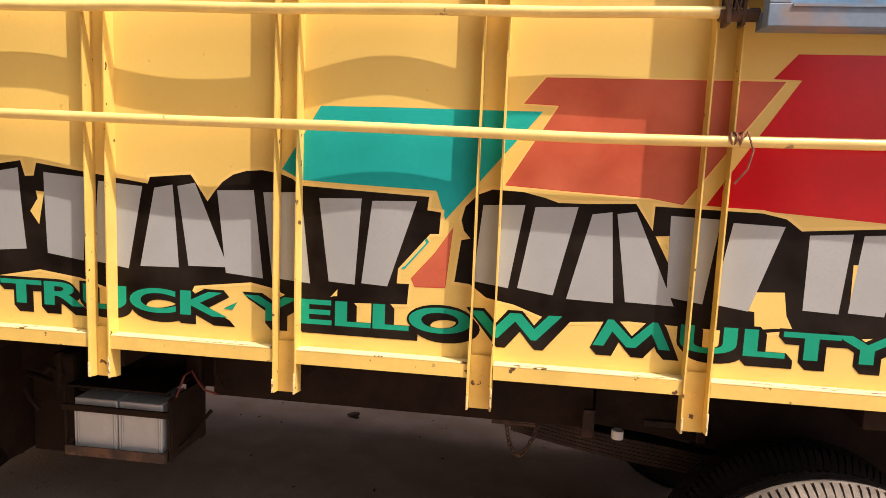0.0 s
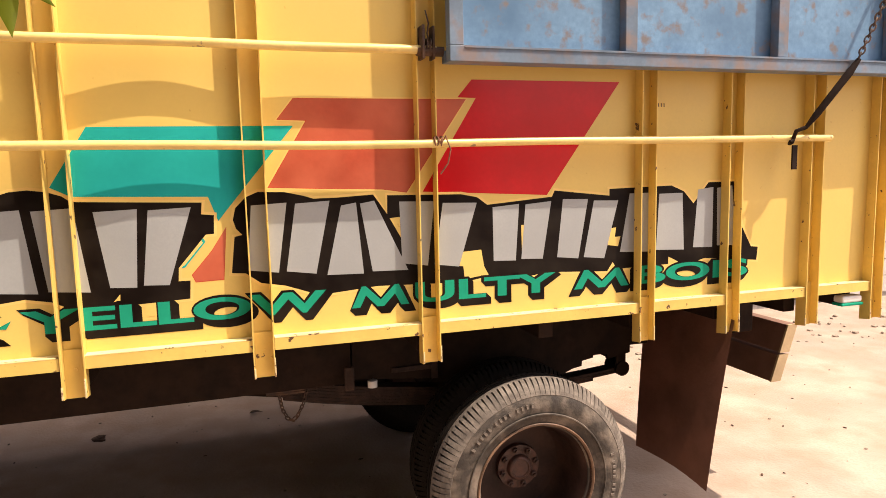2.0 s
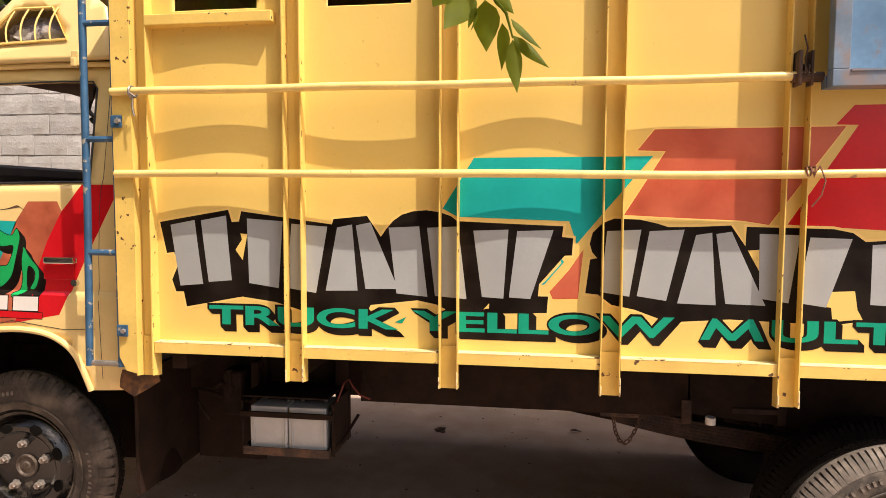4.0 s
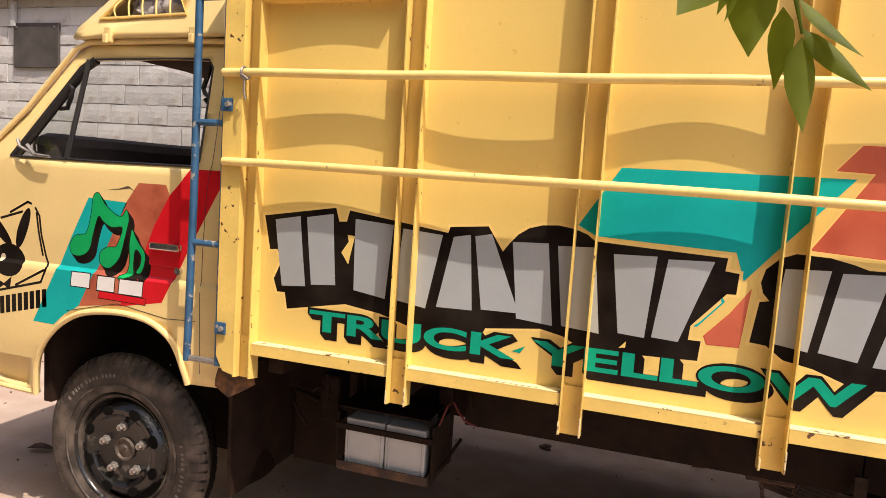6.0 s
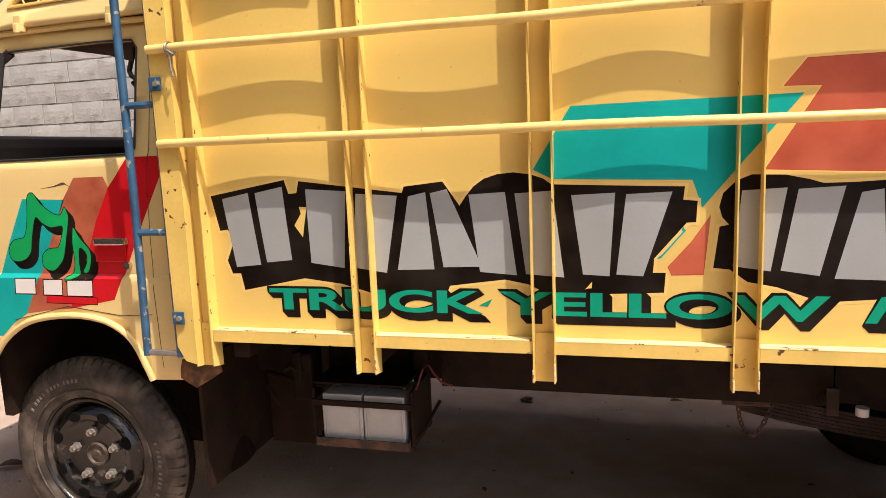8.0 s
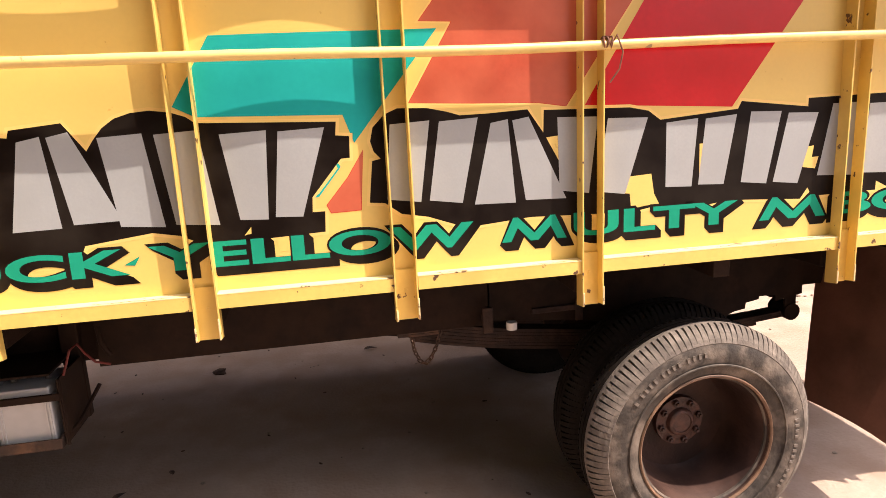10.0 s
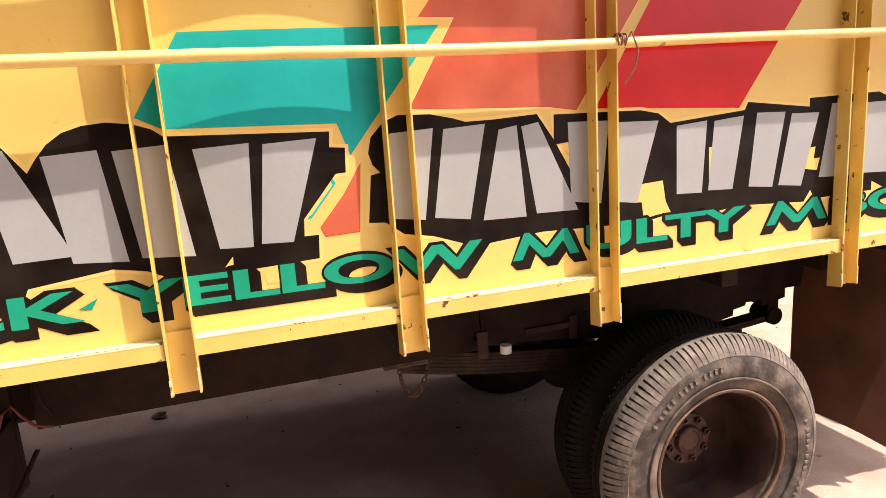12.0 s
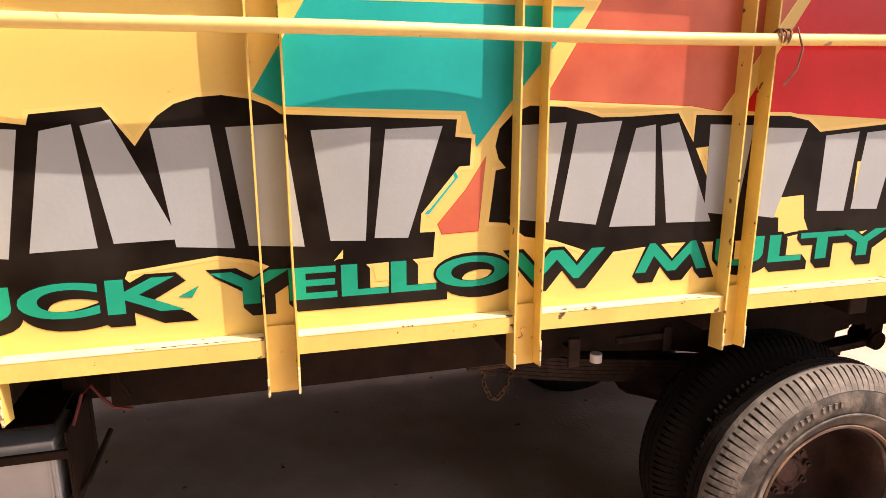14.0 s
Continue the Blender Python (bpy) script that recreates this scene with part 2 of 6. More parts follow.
def flat_shape(loops, skin, off, step=0.0, cuts=()):
    """A sheet in the x-z plane bounded by loops (the first outside, the others holes), laid on the surface y = skin(x, z) - off."""
    bm = bmesh.new()
    edges = []
    for loop in loops:
        vs = [bm.verts.new((x, 0, z)) for x, z in loop]
        edges += [bm.edges.new((vs[i], vs[(i + 1) % len(vs)])) for i in range(len(vs))]
    bmesh.ops.triangle_fill(bm, use_beauty=True, use_dissolve=False, edges=edges)
    if step:
        xs, zs = [v.co.x for v in bm.verts], [v.co.z for v in bm.verts]
        for lo, hi, axis in ((min(xs), max(xs), Vector((1, 0, 0))), (min(zs), max(zs), Vector((0, 0, 1)))):
            k = math.floor(lo / step) + 1
            while k * step < hi:
                bmesh.ops.bisect_plane(bm, geom=bm.verts[:] + bm.edges[:] + bm.faces[:], plane_co=axis * (k * step), plane_no=axis, dist=0.00002)
                k += 1
    for x in (KINKS if step == 0.029 else ()):
        bmesh.ops.bisect_plane(bm, geom=bm.verts[:] + bm.edges[:] + bm.faces[:], plane_co=(x, 0, 0), plane_no=(1, 0, 0), dist=0.00002)
    for z in cuts:
        bmesh.ops.bisect_plane(bm, geom=bm.verts[:] + bm.edges[:] + bm.faces[:], plane_co=(0, 0, z), plane_no=(0, 0, 1), dist=0.00002)
    bmesh.ops.dissolve_degenerate(bm, dist=0.00001, edges=bm.edges[:])
    lift = 0.0002 + 0.05 * off if off > 0 else off
    for v in bm.verts:
        v.co.y = skin(v.co.x, v.co.z) - lift
    return bm


def stacked(layers):
    """Thin paint layers, one over the other, as one mesh."""
    out = bmesh.new()
    for bm in layers:
        me = bpy.data.meshes.new("layer")
        bm.to_mesh(me)
        bm.free()
        out.from_mesh(me)
        bpy.data.meshes.remove(me)
    return out


def grow(loop, d):
    """The loop moved outwards by d."""
    area = sum(a[0] * b[1] - b[0] * a[1] for a, b in zip(loop, loop[1:] + loop[:1]))
    s = 1 if area > 0 else -1
    out = []
    for i, p in enumerate(loop):
        a, b = Vector(loop[i - 1]), Vector(loop[(i + 1) % len(loop)])
        p = Vector(p)
        n1 = Vector(((p - a).y, -(p - a).x)).normalized() * s
        n2 = Vector(((b - p).y, -(b - p).x)).normalized() * s
        m = n1 + n2
        k = d / max(0.45, m.length_squared / 2) if m.length > 1e-6 else 0
        out.append(tuple(p + m / 2 * k * 1.0 if m.length > 1e-6 else p))
    return out


def ellipse(cx, cz, a, b, lean=0.0, n=20):
    c, s = math.cos(radians(lean)), math.sin(radians(lean))
    return [(cx + a * math.cos(t) * c - b * math.sin(t) * s, cz + a * math.cos(t) * s + b * math.sin(t) * c) for t in [2 * math.pi * k / n for k in range(n)]]


def word_mesh(text, x0, x1, z0, z1, skin, off, fat, shift=(0, 0)):
    """A painted word with the built-in font, stretched to a box on the surface; fat thickens the strokes, in font units."""
    cu = bpy.data.curves.new("word", 'FONT')
    cu.body, cu.resolution_u, cu.offset = text.replace("M", "W"), 6, fat
    tmp = new("word", cu)
    flat = bpy.data.meshes.new_from_object(tmp.evaluated_get(bpy.context.evaluated_depsgraph_get()))
    bpy.data.objects.remove(tmp)
    bpy.data.curves.remove(cu)
    bm = bmesh.new()
    bm.from_mesh(flat)
    bpy.data.meshes.remove(flat)
    bmesh.ops.triangulate(bm, faces=bm.faces[:])
    for f in bm.faces:
        f.smooth = False
    if text[0] == "M":
        # the splayed M is a W turned half round
        todo = [min(bm.verts, key=lambda v: v.co.x)]
        glyph = set(todo)
        while todo:
            for e in todo.pop().link_edges:
                for v in e.verts:
                    if v not in glyph:
                        glyph.add(v)
                        todo.append(v)
        gx0, gx1 = min(v.co.x for v in glyph), max(v.co.x for v in glyph)
        gy0, gy1 = min(v.co.y for v in glyph), max(v.co.y for v in glyph)
        for v in glyph:
            x, y = gx0 + gx1 - v.co.x, gy0 + gy1 - v.co.y
            mid = (gx0 + gx1) / 2
            v.co.x, v.co.y = mid + (x - mid) * (0.80 + 0.30 * (y - gy0) / (gy1 - gy0)), y
    xs, zs = [v.co.x for v in bm.verts], [v.co.y for v in bm.verts]
    lo, hi, lo2, hi2 = min(xs), max(xs), min(zs), max(zs)
    for v in bm.verts:
        v.co = Vector((x0 + (v.co.x - lo) / (hi - lo) * (x1 - x0) + shift[0], 0, z0 + (v.co.y - lo2) / (hi2 - lo2) * (z1 - z0) + shift[1]))
    k = math.floor((x0 - 0.05) / 0.029)
    while k * 0.029 < x1 + 0.05:
        bmesh.ops.bisect_plane(bm, geom=bm.verts[:] + bm.edges[:] + bm.faces[:], plane_co=(k * 0.029, 0, 0), plane_no=(1, 0, 0))
        k += 1
    for x in KINKS:
        bmesh.ops.bisect_plane(bm, geom=bm.verts[:] + bm.edges[:] + bm.faces[:], plane_co=(x, 0, 0), plane_no=(1, 0, 0))
    for z in (z0 + (z1 - z0) / 3, z0 + (z1 - z0) * 2 / 3):
        bmesh.ops.bisect_plane(bm, geom=bm.verts[:] + bm.edges[:] + bm.faces[:], plane_co=(0, 0, z), plane_no=(0, 0, 1))
    for v in bm.verts:
        v.co.y = skin(v.co.x, v.co.z) - 0.0002 - 0.05 * off
    return bm


# ---- ground, wall and roof edge behind ----
def ground_z(x):
    return -0.012 - 0.018 * max(-4.0, min(4.0, x))


bm = bmesh.new()
xs = [-900, -200, -60, -20] + [-12 + 0.5 * k for k in range(49)] + [20, 60, 200, 900]
ys = [-900, -200, -60, -20] + [-8 + 0.5 * k for k in range(33)] + [20, 60, 200, 900]
grid = [[bm.verts.new((x, y, ground_z(x) + (0.012 * noise.noise((x * 0.9, y * 0.9, 0)) if abs(x) < 12 and -8 < y < 9 and not (-3 < x < 3 and 0 < y < 2) else 0))) for x in xs] for y in ys]
for r0, r1 in zip(grid, grid[1:]):
    for k in range(len(xs) - 1):
        bm.faces.new((r0[k], r0[k + 1], r1[k + 1], r1[k]))
tagged(part("ground", bm, SOIL, None, smooth=True), "pale sandy earth yard, dry and trodden", "ground", kind="structure")

# dark finish for the added, unseen surfaces that hold back sky and bounce
BLOCKER_BROWN = material("light_blocker_brown", (0.10, 0.08, 0.06), 0.95, vary=0.2, scale=2, bump=0.4)
# added behind the camera; stepped height sets how much sky fills the side
tagged(part("wall_front", boxes((-14, 0.5, -6.75, -6.5, -0.2, 9.0), (0.501, 3.6, -6.75, -6.5, -0.2, 6.2)), BLOCKER_BROWN, None), "unseen dull brown wall added across the yard to limit sky light", "wall", kind="structure")
# added end walls, never in view, with heights chosen for the sky fill
for name, x, h in (("wall_left", -14.0, 9.0), ("wall_right", 12.0, 2.6)):
    tagged(part(name, boxes((x, x + 0.2, -6.45, 3.65, -0.2, h)), BLOCKER_BROWN, None), "unseen dull brown wall added at the yard's end to limit sky light", "wall", kind="structure")
WALL_Y = 3.7
# added out of view: tall screen that keeps sky light off the rear strip
tagged(part("wall_house", boxes((-2.4, 12.2, WALL_Y + 0.21, WALL_Y + 0.45, -0.2, 8.5)), BLOCKER_BROWN, None), "tall unseen brown wall added behind the boundary wall to block sky light", "wall", kind="structure")
# added overhead slab, out of view, shading the wall behind the truck
tagged(part("roof_house", boxes((-1.2, 12.2, 2.5, WALL_Y + 0.2, 4.9, 5.0)), BLOCKER_BROWN, None), "wide unseen brown slab added behind the truck to block sky light", "roof", kind="structure")
wall = tagged(part("wall_back", boxes((-13, 11, WALL_Y + 0.003, WALL_Y + 0.2, -0.2, 3.36)), MORTAR, None), "whitewashed concrete block boundary wall, stained", "wall", kind="structure")

bm = bmesh.new()
for k in range(241):
    x = -13 + 0.1 * k
    for j, (y, z) in enumerate(((3.585, 3.384), (5.7, 3.72))):
        bm.verts.new((x, y, z + 0.022 * math.cos(math.pi * k)))
bm.verts.ensure_lookup_table()
for k in range(240):
    bm.faces.new([bm.verts[i] for i in (2 * k, 2 * k + 2, 2 * k + 3, 2 * k + 1)])
tagged(part("roof_sheet", bm, ROOFING, None, smooth=True), "grey corrugated roof sheets above the block wall", "roof", kind="structure")
fascia = tagged(part("trim_fascia", boxes((-13, 11, 3.575, 3.650, 3.238, 3.338), bevel=0.04), FASCIA, None), "off-white fascia board under the roof edge", "trim", kind="structure")
for k in range(12):
    x = -12.68 + 2.0 * k
    bm = boxes((x, x + 0.055, 3.6505, WALL_Y - 0.012, 3.247, 3.313), (x, x + 0.055, 3.645, 3.680, 2.973, 3.2375))
    part("rafter_bracket", bm, FASCIA, fascia)

vent = thing("vent_board", (-6.34, 3.66, 2.48), "weathered grey board fixed over a wall opening", "board")
part("board", boxes((-6.66, -6.025, 3.665, 3.695, 2.533, 3.005), bevel=0.004), VENT, vent)
for px, pz in ((-6.61, 2.961), (-6.075, 2.961)):
    bm = bmesh.new()
    tube(bm, [(px, 3.67, pz), (px, 3.655, pz)], 0.012, 8)
    part("nail", bm, BARE, vent)


# ---- truck ----
truck = thing("truck", (0.3, 0.95, -0.02), "yellow light cargo truck with tall steel side and painted lettering", "truck")
POSTS = [-0.551, 0.0, 0.544, 1.100, 1.958, 2.356, 2.760, 3.118]
BAYS = [-1.12, -0.551, 0.0, 0.544, 1.1, 1.958, 2.356, 2.760, 3.19]
KINKS += BAYS + [b + 0.06 for b in BAYS[:-1]]
SWELL = [0.010, -0.009, 0.011, 0.001, 0.003, 0.003, 0.004, 0.003]
BED_L, BED_R, SIDE_TOP, FAR_Y = -1.19, 3.19, 2.52, 1.90


def side_skin(x, z):
    """The cargo side is not flat: each bay swells out or in a little."""
    y = 0.0
    for k in range(8):
        a, b = BAYS[k] + 0.06, BAYS[k + 1]
        if a < x < b:
            u = (x - a) / (b - a)
            f = max(0.0, min(1.0, (z - 1.05) / 0.40))
            w = (1 - ((z - 1.62) / 1.0) ** 4) * f * f * (3 - 2 * f)
            y = -SWELL[k] * math.sin(math.pi * u) * max(0, w)
            y += 0.0003 * noise.noise((x * 5, 3.1, z * 4)) * math.sin(math.pi * u)
    return y


SLOTS = [(-0.965, -0.655), (-0.40, -0.105), (0.14, 0.45), (0.69, 1.0)]
gx = sorted(set([-1.19, 3.19] + [round(0.029 * k, 4) for k in range(-41, 110)] + [v for s in SLOTS for v in s] + KINKS))
gz = sorted([0.97, 2.52, 2.207, 2.41] + [0.029 * k for k in range(34, 87)])
bm = bmesh.new()
cells = [[bm.verts.new((x, side_skin(x, z), z)) for x in gx] for z in gz]
for j in range(len(gz) - 1):
    for i in range(len(gx) - 1):
        cx, cz = (gx[i] + gx[i + 1]) / 2, (gz[j] + gz[j + 1]) / 2
        if 2.207 < cz < 2.41 and any(a < cx < b for a, b in SLOTS):
            continue
        bm.faces.new((cells[j][i], cells[j][i + 1], cells[j + 1][i + 1], cells[j + 1][i]))
side_panel = part("side_panel", bm, YELLOW, truck, "yellow steel side sheet, slightly buckled", smooth=True)
sol = side_panel.modifiers.new("thickness", 'SOLIDIFY')
sol.thickness, sol.offset = 0.004, -1.0
part("glazing", boxes((-0.98, -0.64, 0.012, 0.016, 2.19, 2.43)), GLASS, side_panel)
part("window_ledge", boxes((-1.06, -0.585, -0.048, 0.0, 2.150, 2.188), bevel=0.003), YELLOW_EDGE, side_panel)


def post(x, low=0.878, w=0.066, d=0.046):
    """A folded channel post: two thin flanges up the side sheet, joined by a web at the foot, ragged at the lower end."""
    t = 0.004
    bm = bmesh.new()
    levels = [low, low + 0.12, low + 0.3, 1.5, 1.8, 2.1, SIDE_TOP]
    for x0, rag in ((x, (0.010, 0.002)), (x + w - t, (0.013, 0.004))):
        rings = []
        for j, z in enumerate(levels):
            wob = 0.0035 * noise.noise((x * 3 + x0, z * 2.6, 1))
            r = rag if j == 0 else (0, 0)
            rings.append([bm.verts.new(c) for c in ((x0 + wob, -d + wob * 0.4, z + r[0]), (x0 + t + wob, -d + wob * 0.4, z + r[0]), (x0 + t, 0.006, z + r[1]), (x0, 0.006, z + r[1]))])
        for p, q in zip(rings, rings[1:]):
            for k in range(4):
                bm.faces.new((p[k], p[(k + 1) % 4], q[(k + 1) % 4], q[k]))
        bm.faces.new(rings[0][::-1])
        bm.faces.new(rings[-1])
    box(bm, x + t, x + w - t, -0.0095, -0.0045, low + 0.004, 1.03)
    return bm


# pale colour for rubbed post edges, with the sun's glint painted in
BRIGHT_WORN = material("rubbed_bright_edge", (0.80, 0.64, 0.34), 0.6, vary=0.2, scale=40, bump=0.1, spots=(0.25, 0.15, 0.08), spot_scale=60, spot_amount=0.14)
for x in POSTS:
    p = part("post", post(x, 0.878 if x < 1 else 0.878 - 0.013 * (x - 0.1)), YELLOW_EDGE, truck)
    bm = bmesh.new()
    tube(bm, [(x + 0.034, -0.009, 0.968), (x + 0.034, -0.0135, 0.968)], 0.0062, 6)
    part("bolt", bm, YELLOW_EDGE, p, "bolt under yellow paint")
    low = 0.878 if x < 1 else 0.878 - 0.013 * (x - 0.1)
    for x0, h in ((x - 0.0004, 0.05 + 0.03 * noise.noise((x, 1, 1))), (x + 0.0616, 0.07 + 0.03 * noise.noise((x, 2, 5)))):
        part("worn_edge", boxes((x0, x0 + 0.0048, -0.0482, -0.0425, low + 0.011, low + h), bevel=0.001), BRIGHT_WORN, p, "pale edge at the foot, rubbed and with sun glint painted in")
bm = post(-1.122)
part("corner_post", bm, YELLOW_EDGE, truck)
bm = bmesh.new()
vs = [bm.verts.new((x, y, z)) for y in (-0.046, -0.040) for x, z in ((-1.192, 2.52), (-1.192, 0.955), (-1.165, 0.905), (-1.122, 0.895), (-1.122, 2.52))]
bm.faces.new(vs[:5]); bm.faces.new(vs[:4:-1])
for k in range(5):
    bm.faces.new((vs[k], vs[(k + 1) % 5], vs[5 + (k + 1) % 5], vs[5 + k]))
part("corner_plate", bm, YELLOW_EDGE, truck)
bm = flat_shape([[(-1.225, 0.858), (-1.215, 0.894), (-1.075, 0.894), (-1.062, 0.857), (-1.110, 0.826), (-1.169, 0.793), (-1.227, 0.827)]], lambda x, z: 0.006, 0.0)
bmesh.ops.solidify(bm, geom=bm.faces[:], thickness=0.006)
part("corner_gusset", bm, material("raw_rust_steel", (0.20, 0.088, 0.032), 0.8, vary=0.4, scale=22, bump=0.3, spots=(0.07, 0.035, 0.02), spot_scale=26, spot_amount=0.2, soft=0.15), truck, "rust-brown bracket under the front corner")

# the bottom rail, one length between each pair of posts
cuts = [-1.056] + [v for x in POSTS for v in (x, x + 0.066)]
for a, b in zip(cuts[0::2], cuts[1::2]):
    if b - a > 0.05:
        rail = part("bottom_rail", boxes((a + 0.001, b - 0.001, -0.040, -0.0365, 0.975, 1.0125)), YELLOW_EDGE, truck, "yellow bottom rail with chipped, rusting edge")
        # separate top strip carries the painted highlight
        part("ledge", boxes((a + 0.001, b - 0.001, -0.0405, -0.001, 1.0127, 1.016), bevel=0.0008), BRIGHT_LEDGE, rail, "chipped ledge on top of the rail, sun highlight in its pale colour")


PRIMER = material("bare_primer_scuff", (0.62, 0.56, 0.46), 0.7, vary=0.2, scale=30, bump=0.1, spots=(0.30, 0.20, 0.12), spot_scale=40, spot_amount=0.12)


def ledge_chip(x0, x1, y0, y1, m, seed, name="scuff"):
    """A ragged patch of worn paint on top of the bottom rail."""
    r = random.Random(seed)
    n = max(4, int((x1 - x0) / 0.018))
    top = [(x0 + (x1 - x0) * k / n, y1 - (y1 - y0) * 0.45 * r.random()) for k in range(n + 1)]
    low = [(x0 + (x1 - x0) * (k + 0.3) / n, y0 + (y1 - y0) * 0.45 * r.random()) for k in range(n)]
    bm = bmesh.new()
    for k in range(n):
        a, b = [bm.verts.new((x, y, 1.0166)) for x, y in top[k:k + 2]]
        c = bm.verts.new((low[k][0], low[k][1], 1.0166))
        d = bm.verts.new((low[k][0] - (x1 - x0) / n * 0.6, low[k][1] + 0.001, 1.0166))
        bm.faces.new((a, d, c, b))
    part(name, bm, m, truck)


for k, (x0, x1, y0, y1) in enumerate(((1.24, 1.36, -0.036, -0.012), (1.40, 1.52, -0.030, -0.006), (1.53, 1.72, -0.038, -0.014), (1.74, 1.93, -0.034, -0.008), (2.05, 2.30, -0.036, -0.012), (0.64, 0.80, -0.038, -0.024), (0.30, 0.42, -0.038, -0.028))):
    ledge_chip(x0, x1, y0, y1, PRIMER, k)
for k, (x0, x1, y0, y1) in enumerate(((-0.235, -0.06, -0.0395, -0.030), (-0.98, -0.86, -0.0395, -0.034), (0.95, 1.06, -0.0395, -0.033), (1.30, 1.38, -0.0395, -0.035), (1.70, 1.78, -0.0395, -0.034))):
    ledge_chip(x0, x1, y0, y1, RUSTY, 20 + k, "rust_chip")
for k, (x0, x1, y) in enumerate(((1.25, 1.33, -0.026), (1.41, 1.50, -0.021), (1.54, 1.68, -0.029), (1.60, 1.66, -0.018), (1.76, 1.90, -0.024), (2.08, 2.20, -0.028), (0.66, 0.76, -0.034))):
    ledge_chip(x0, x1, y, y + 0.006, RUSTY, 40 + k, "rust_chip")


def rod(x0, x1, z, sag=0.0):
    bm = bmesh.new()
    pts = [(x0 + (x1 - x0) * k / 24, -0.057 + 0.0012 * math.sin(k * 1.3), z + 0.0014 * math.sin(k * 0.9) - sag * math.exp(-((x0 + (x1 - x0) * k / 24 - 0.85) / 0.7) ** 2)) for k in range(25)]
    tube(bm, pts, 0.0140, 12)
    return bm


part("long_rod", rod(-1.178, 2.842, 1.6275, 0.008), ROD_YELLOW, truck, "long yellow steel tie rod welded across the posts", smooth=True)
part("long_rod", rod(-1.186, 1.165, 1.9195), ROD_YELLOW, truck, "shorter yellow steel tie rod ending at a bracket", smooth=True)
bracket = part("rod_bracket", boxes((1.112, 1.122, -0.085, -0.03, 1.89, 1.995), (1.150, 1.158, -0.075, -0.03, 1.89, 1.995), bevel=0.002), RUSTY, truck, "small rusty hinge bracket")
bm = bmesh.new()
tube(bm, [(1.10, -0.0575, 1.9165), (1.19, -0.0575, 1.9165)], 0.0165, 10)
part("bolt", bm, RUSTY, bracket)

# the rest of the cargo box
part("front_wall", boxes((BED_L, BED_L + 0.03, 0.022, FAR_Y, 0.97, SIDE_TOP)), YELLOW, truck)
part("rear_wall", boxes((BED_R - 0.03, BED_R, 0.022, FAR_Y, 0.97, SIDE_TOP)), YELLOW, truck)
part("far_side", boxes((BED_L, BED_R, FAR_Y, FAR_Y + 0.04, 0.93, SIDE_TOP)), YELLOW, truck)
# floor takes the dark chassis colour so its underside bounces less light
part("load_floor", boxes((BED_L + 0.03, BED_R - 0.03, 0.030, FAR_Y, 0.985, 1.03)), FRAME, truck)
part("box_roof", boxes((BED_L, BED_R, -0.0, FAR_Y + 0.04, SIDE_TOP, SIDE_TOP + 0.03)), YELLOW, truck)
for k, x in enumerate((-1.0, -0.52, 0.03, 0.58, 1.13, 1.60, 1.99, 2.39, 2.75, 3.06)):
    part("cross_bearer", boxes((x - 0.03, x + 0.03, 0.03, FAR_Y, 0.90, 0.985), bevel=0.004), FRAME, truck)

# ---- painted sign work on the side ----
TEAL_SHAPE = [(0.114, 1.680), (0.703, 1.683), (0.462, 1.392), (0.436, 1.468), (0.060, 1.480), (0.006, 1.508)]
part("painted_shape", flat_shape([TEAL_SHAPE], side_skin, 0.002, 0.029), TEAL, side_panel, "teal painted slanted block")
ORANGE_SHAPE = [(0.707, 1.768), (1.284, 1.771), (1.068, 1.462), (0.985, 1.475), (0.80, 1.482), (0.617, 1.491), (0.745, 1.700), (0.655, 1.703)]
part("painted_shape", flat_shape([grow(ORANGE_SHAPE, 0.012)], side_skin, 0.0015, 0.029), BORDER, side_panel)
part("painted_shape", flat_shape([grow(ORANGE_SHAPE, 0.0022)], side_skin, 0.0025, 0.029), RED, side_panel)
part("painted_shape", flat_shape([ORANGE_SHAPE], side_skin, 0.0035, 0.029), ORANGE, side_panel, "faded red painted slanted block")
RED_SHAPE = [(1.308, 1.838), (1.888, 1.840), (1.590, 1.436), (1.125, 1.462), (1.322, 1.776), (1.256, 1.778)]
part("painted_shape", flat_shape([RED_SHAPE], side_skin, 0.0035, 0.029), RED, side_panel, "glossy red painted slanted block")
TAIL = [(0.484, 1.372), (0.468, 1.208), (0.386, 1.206), (0.376, 1.228), (0.438, 1.300)]
part("painted_shape", flat_shape([grow(TAIL, 0.0025)], side_skin, 0.0055), RED, side_panel)
part("painted_shape", flat_shape([TAIL], side_skin, 0.0065), ORANGE, side_panel)
part("painted_shape", flat_shape([[(0.414, 1.341), (0.421, 1.330), (0.357, 1.253), (0.346, 1.251)]], side_skin, 0.0065), TEAL, side_panel)

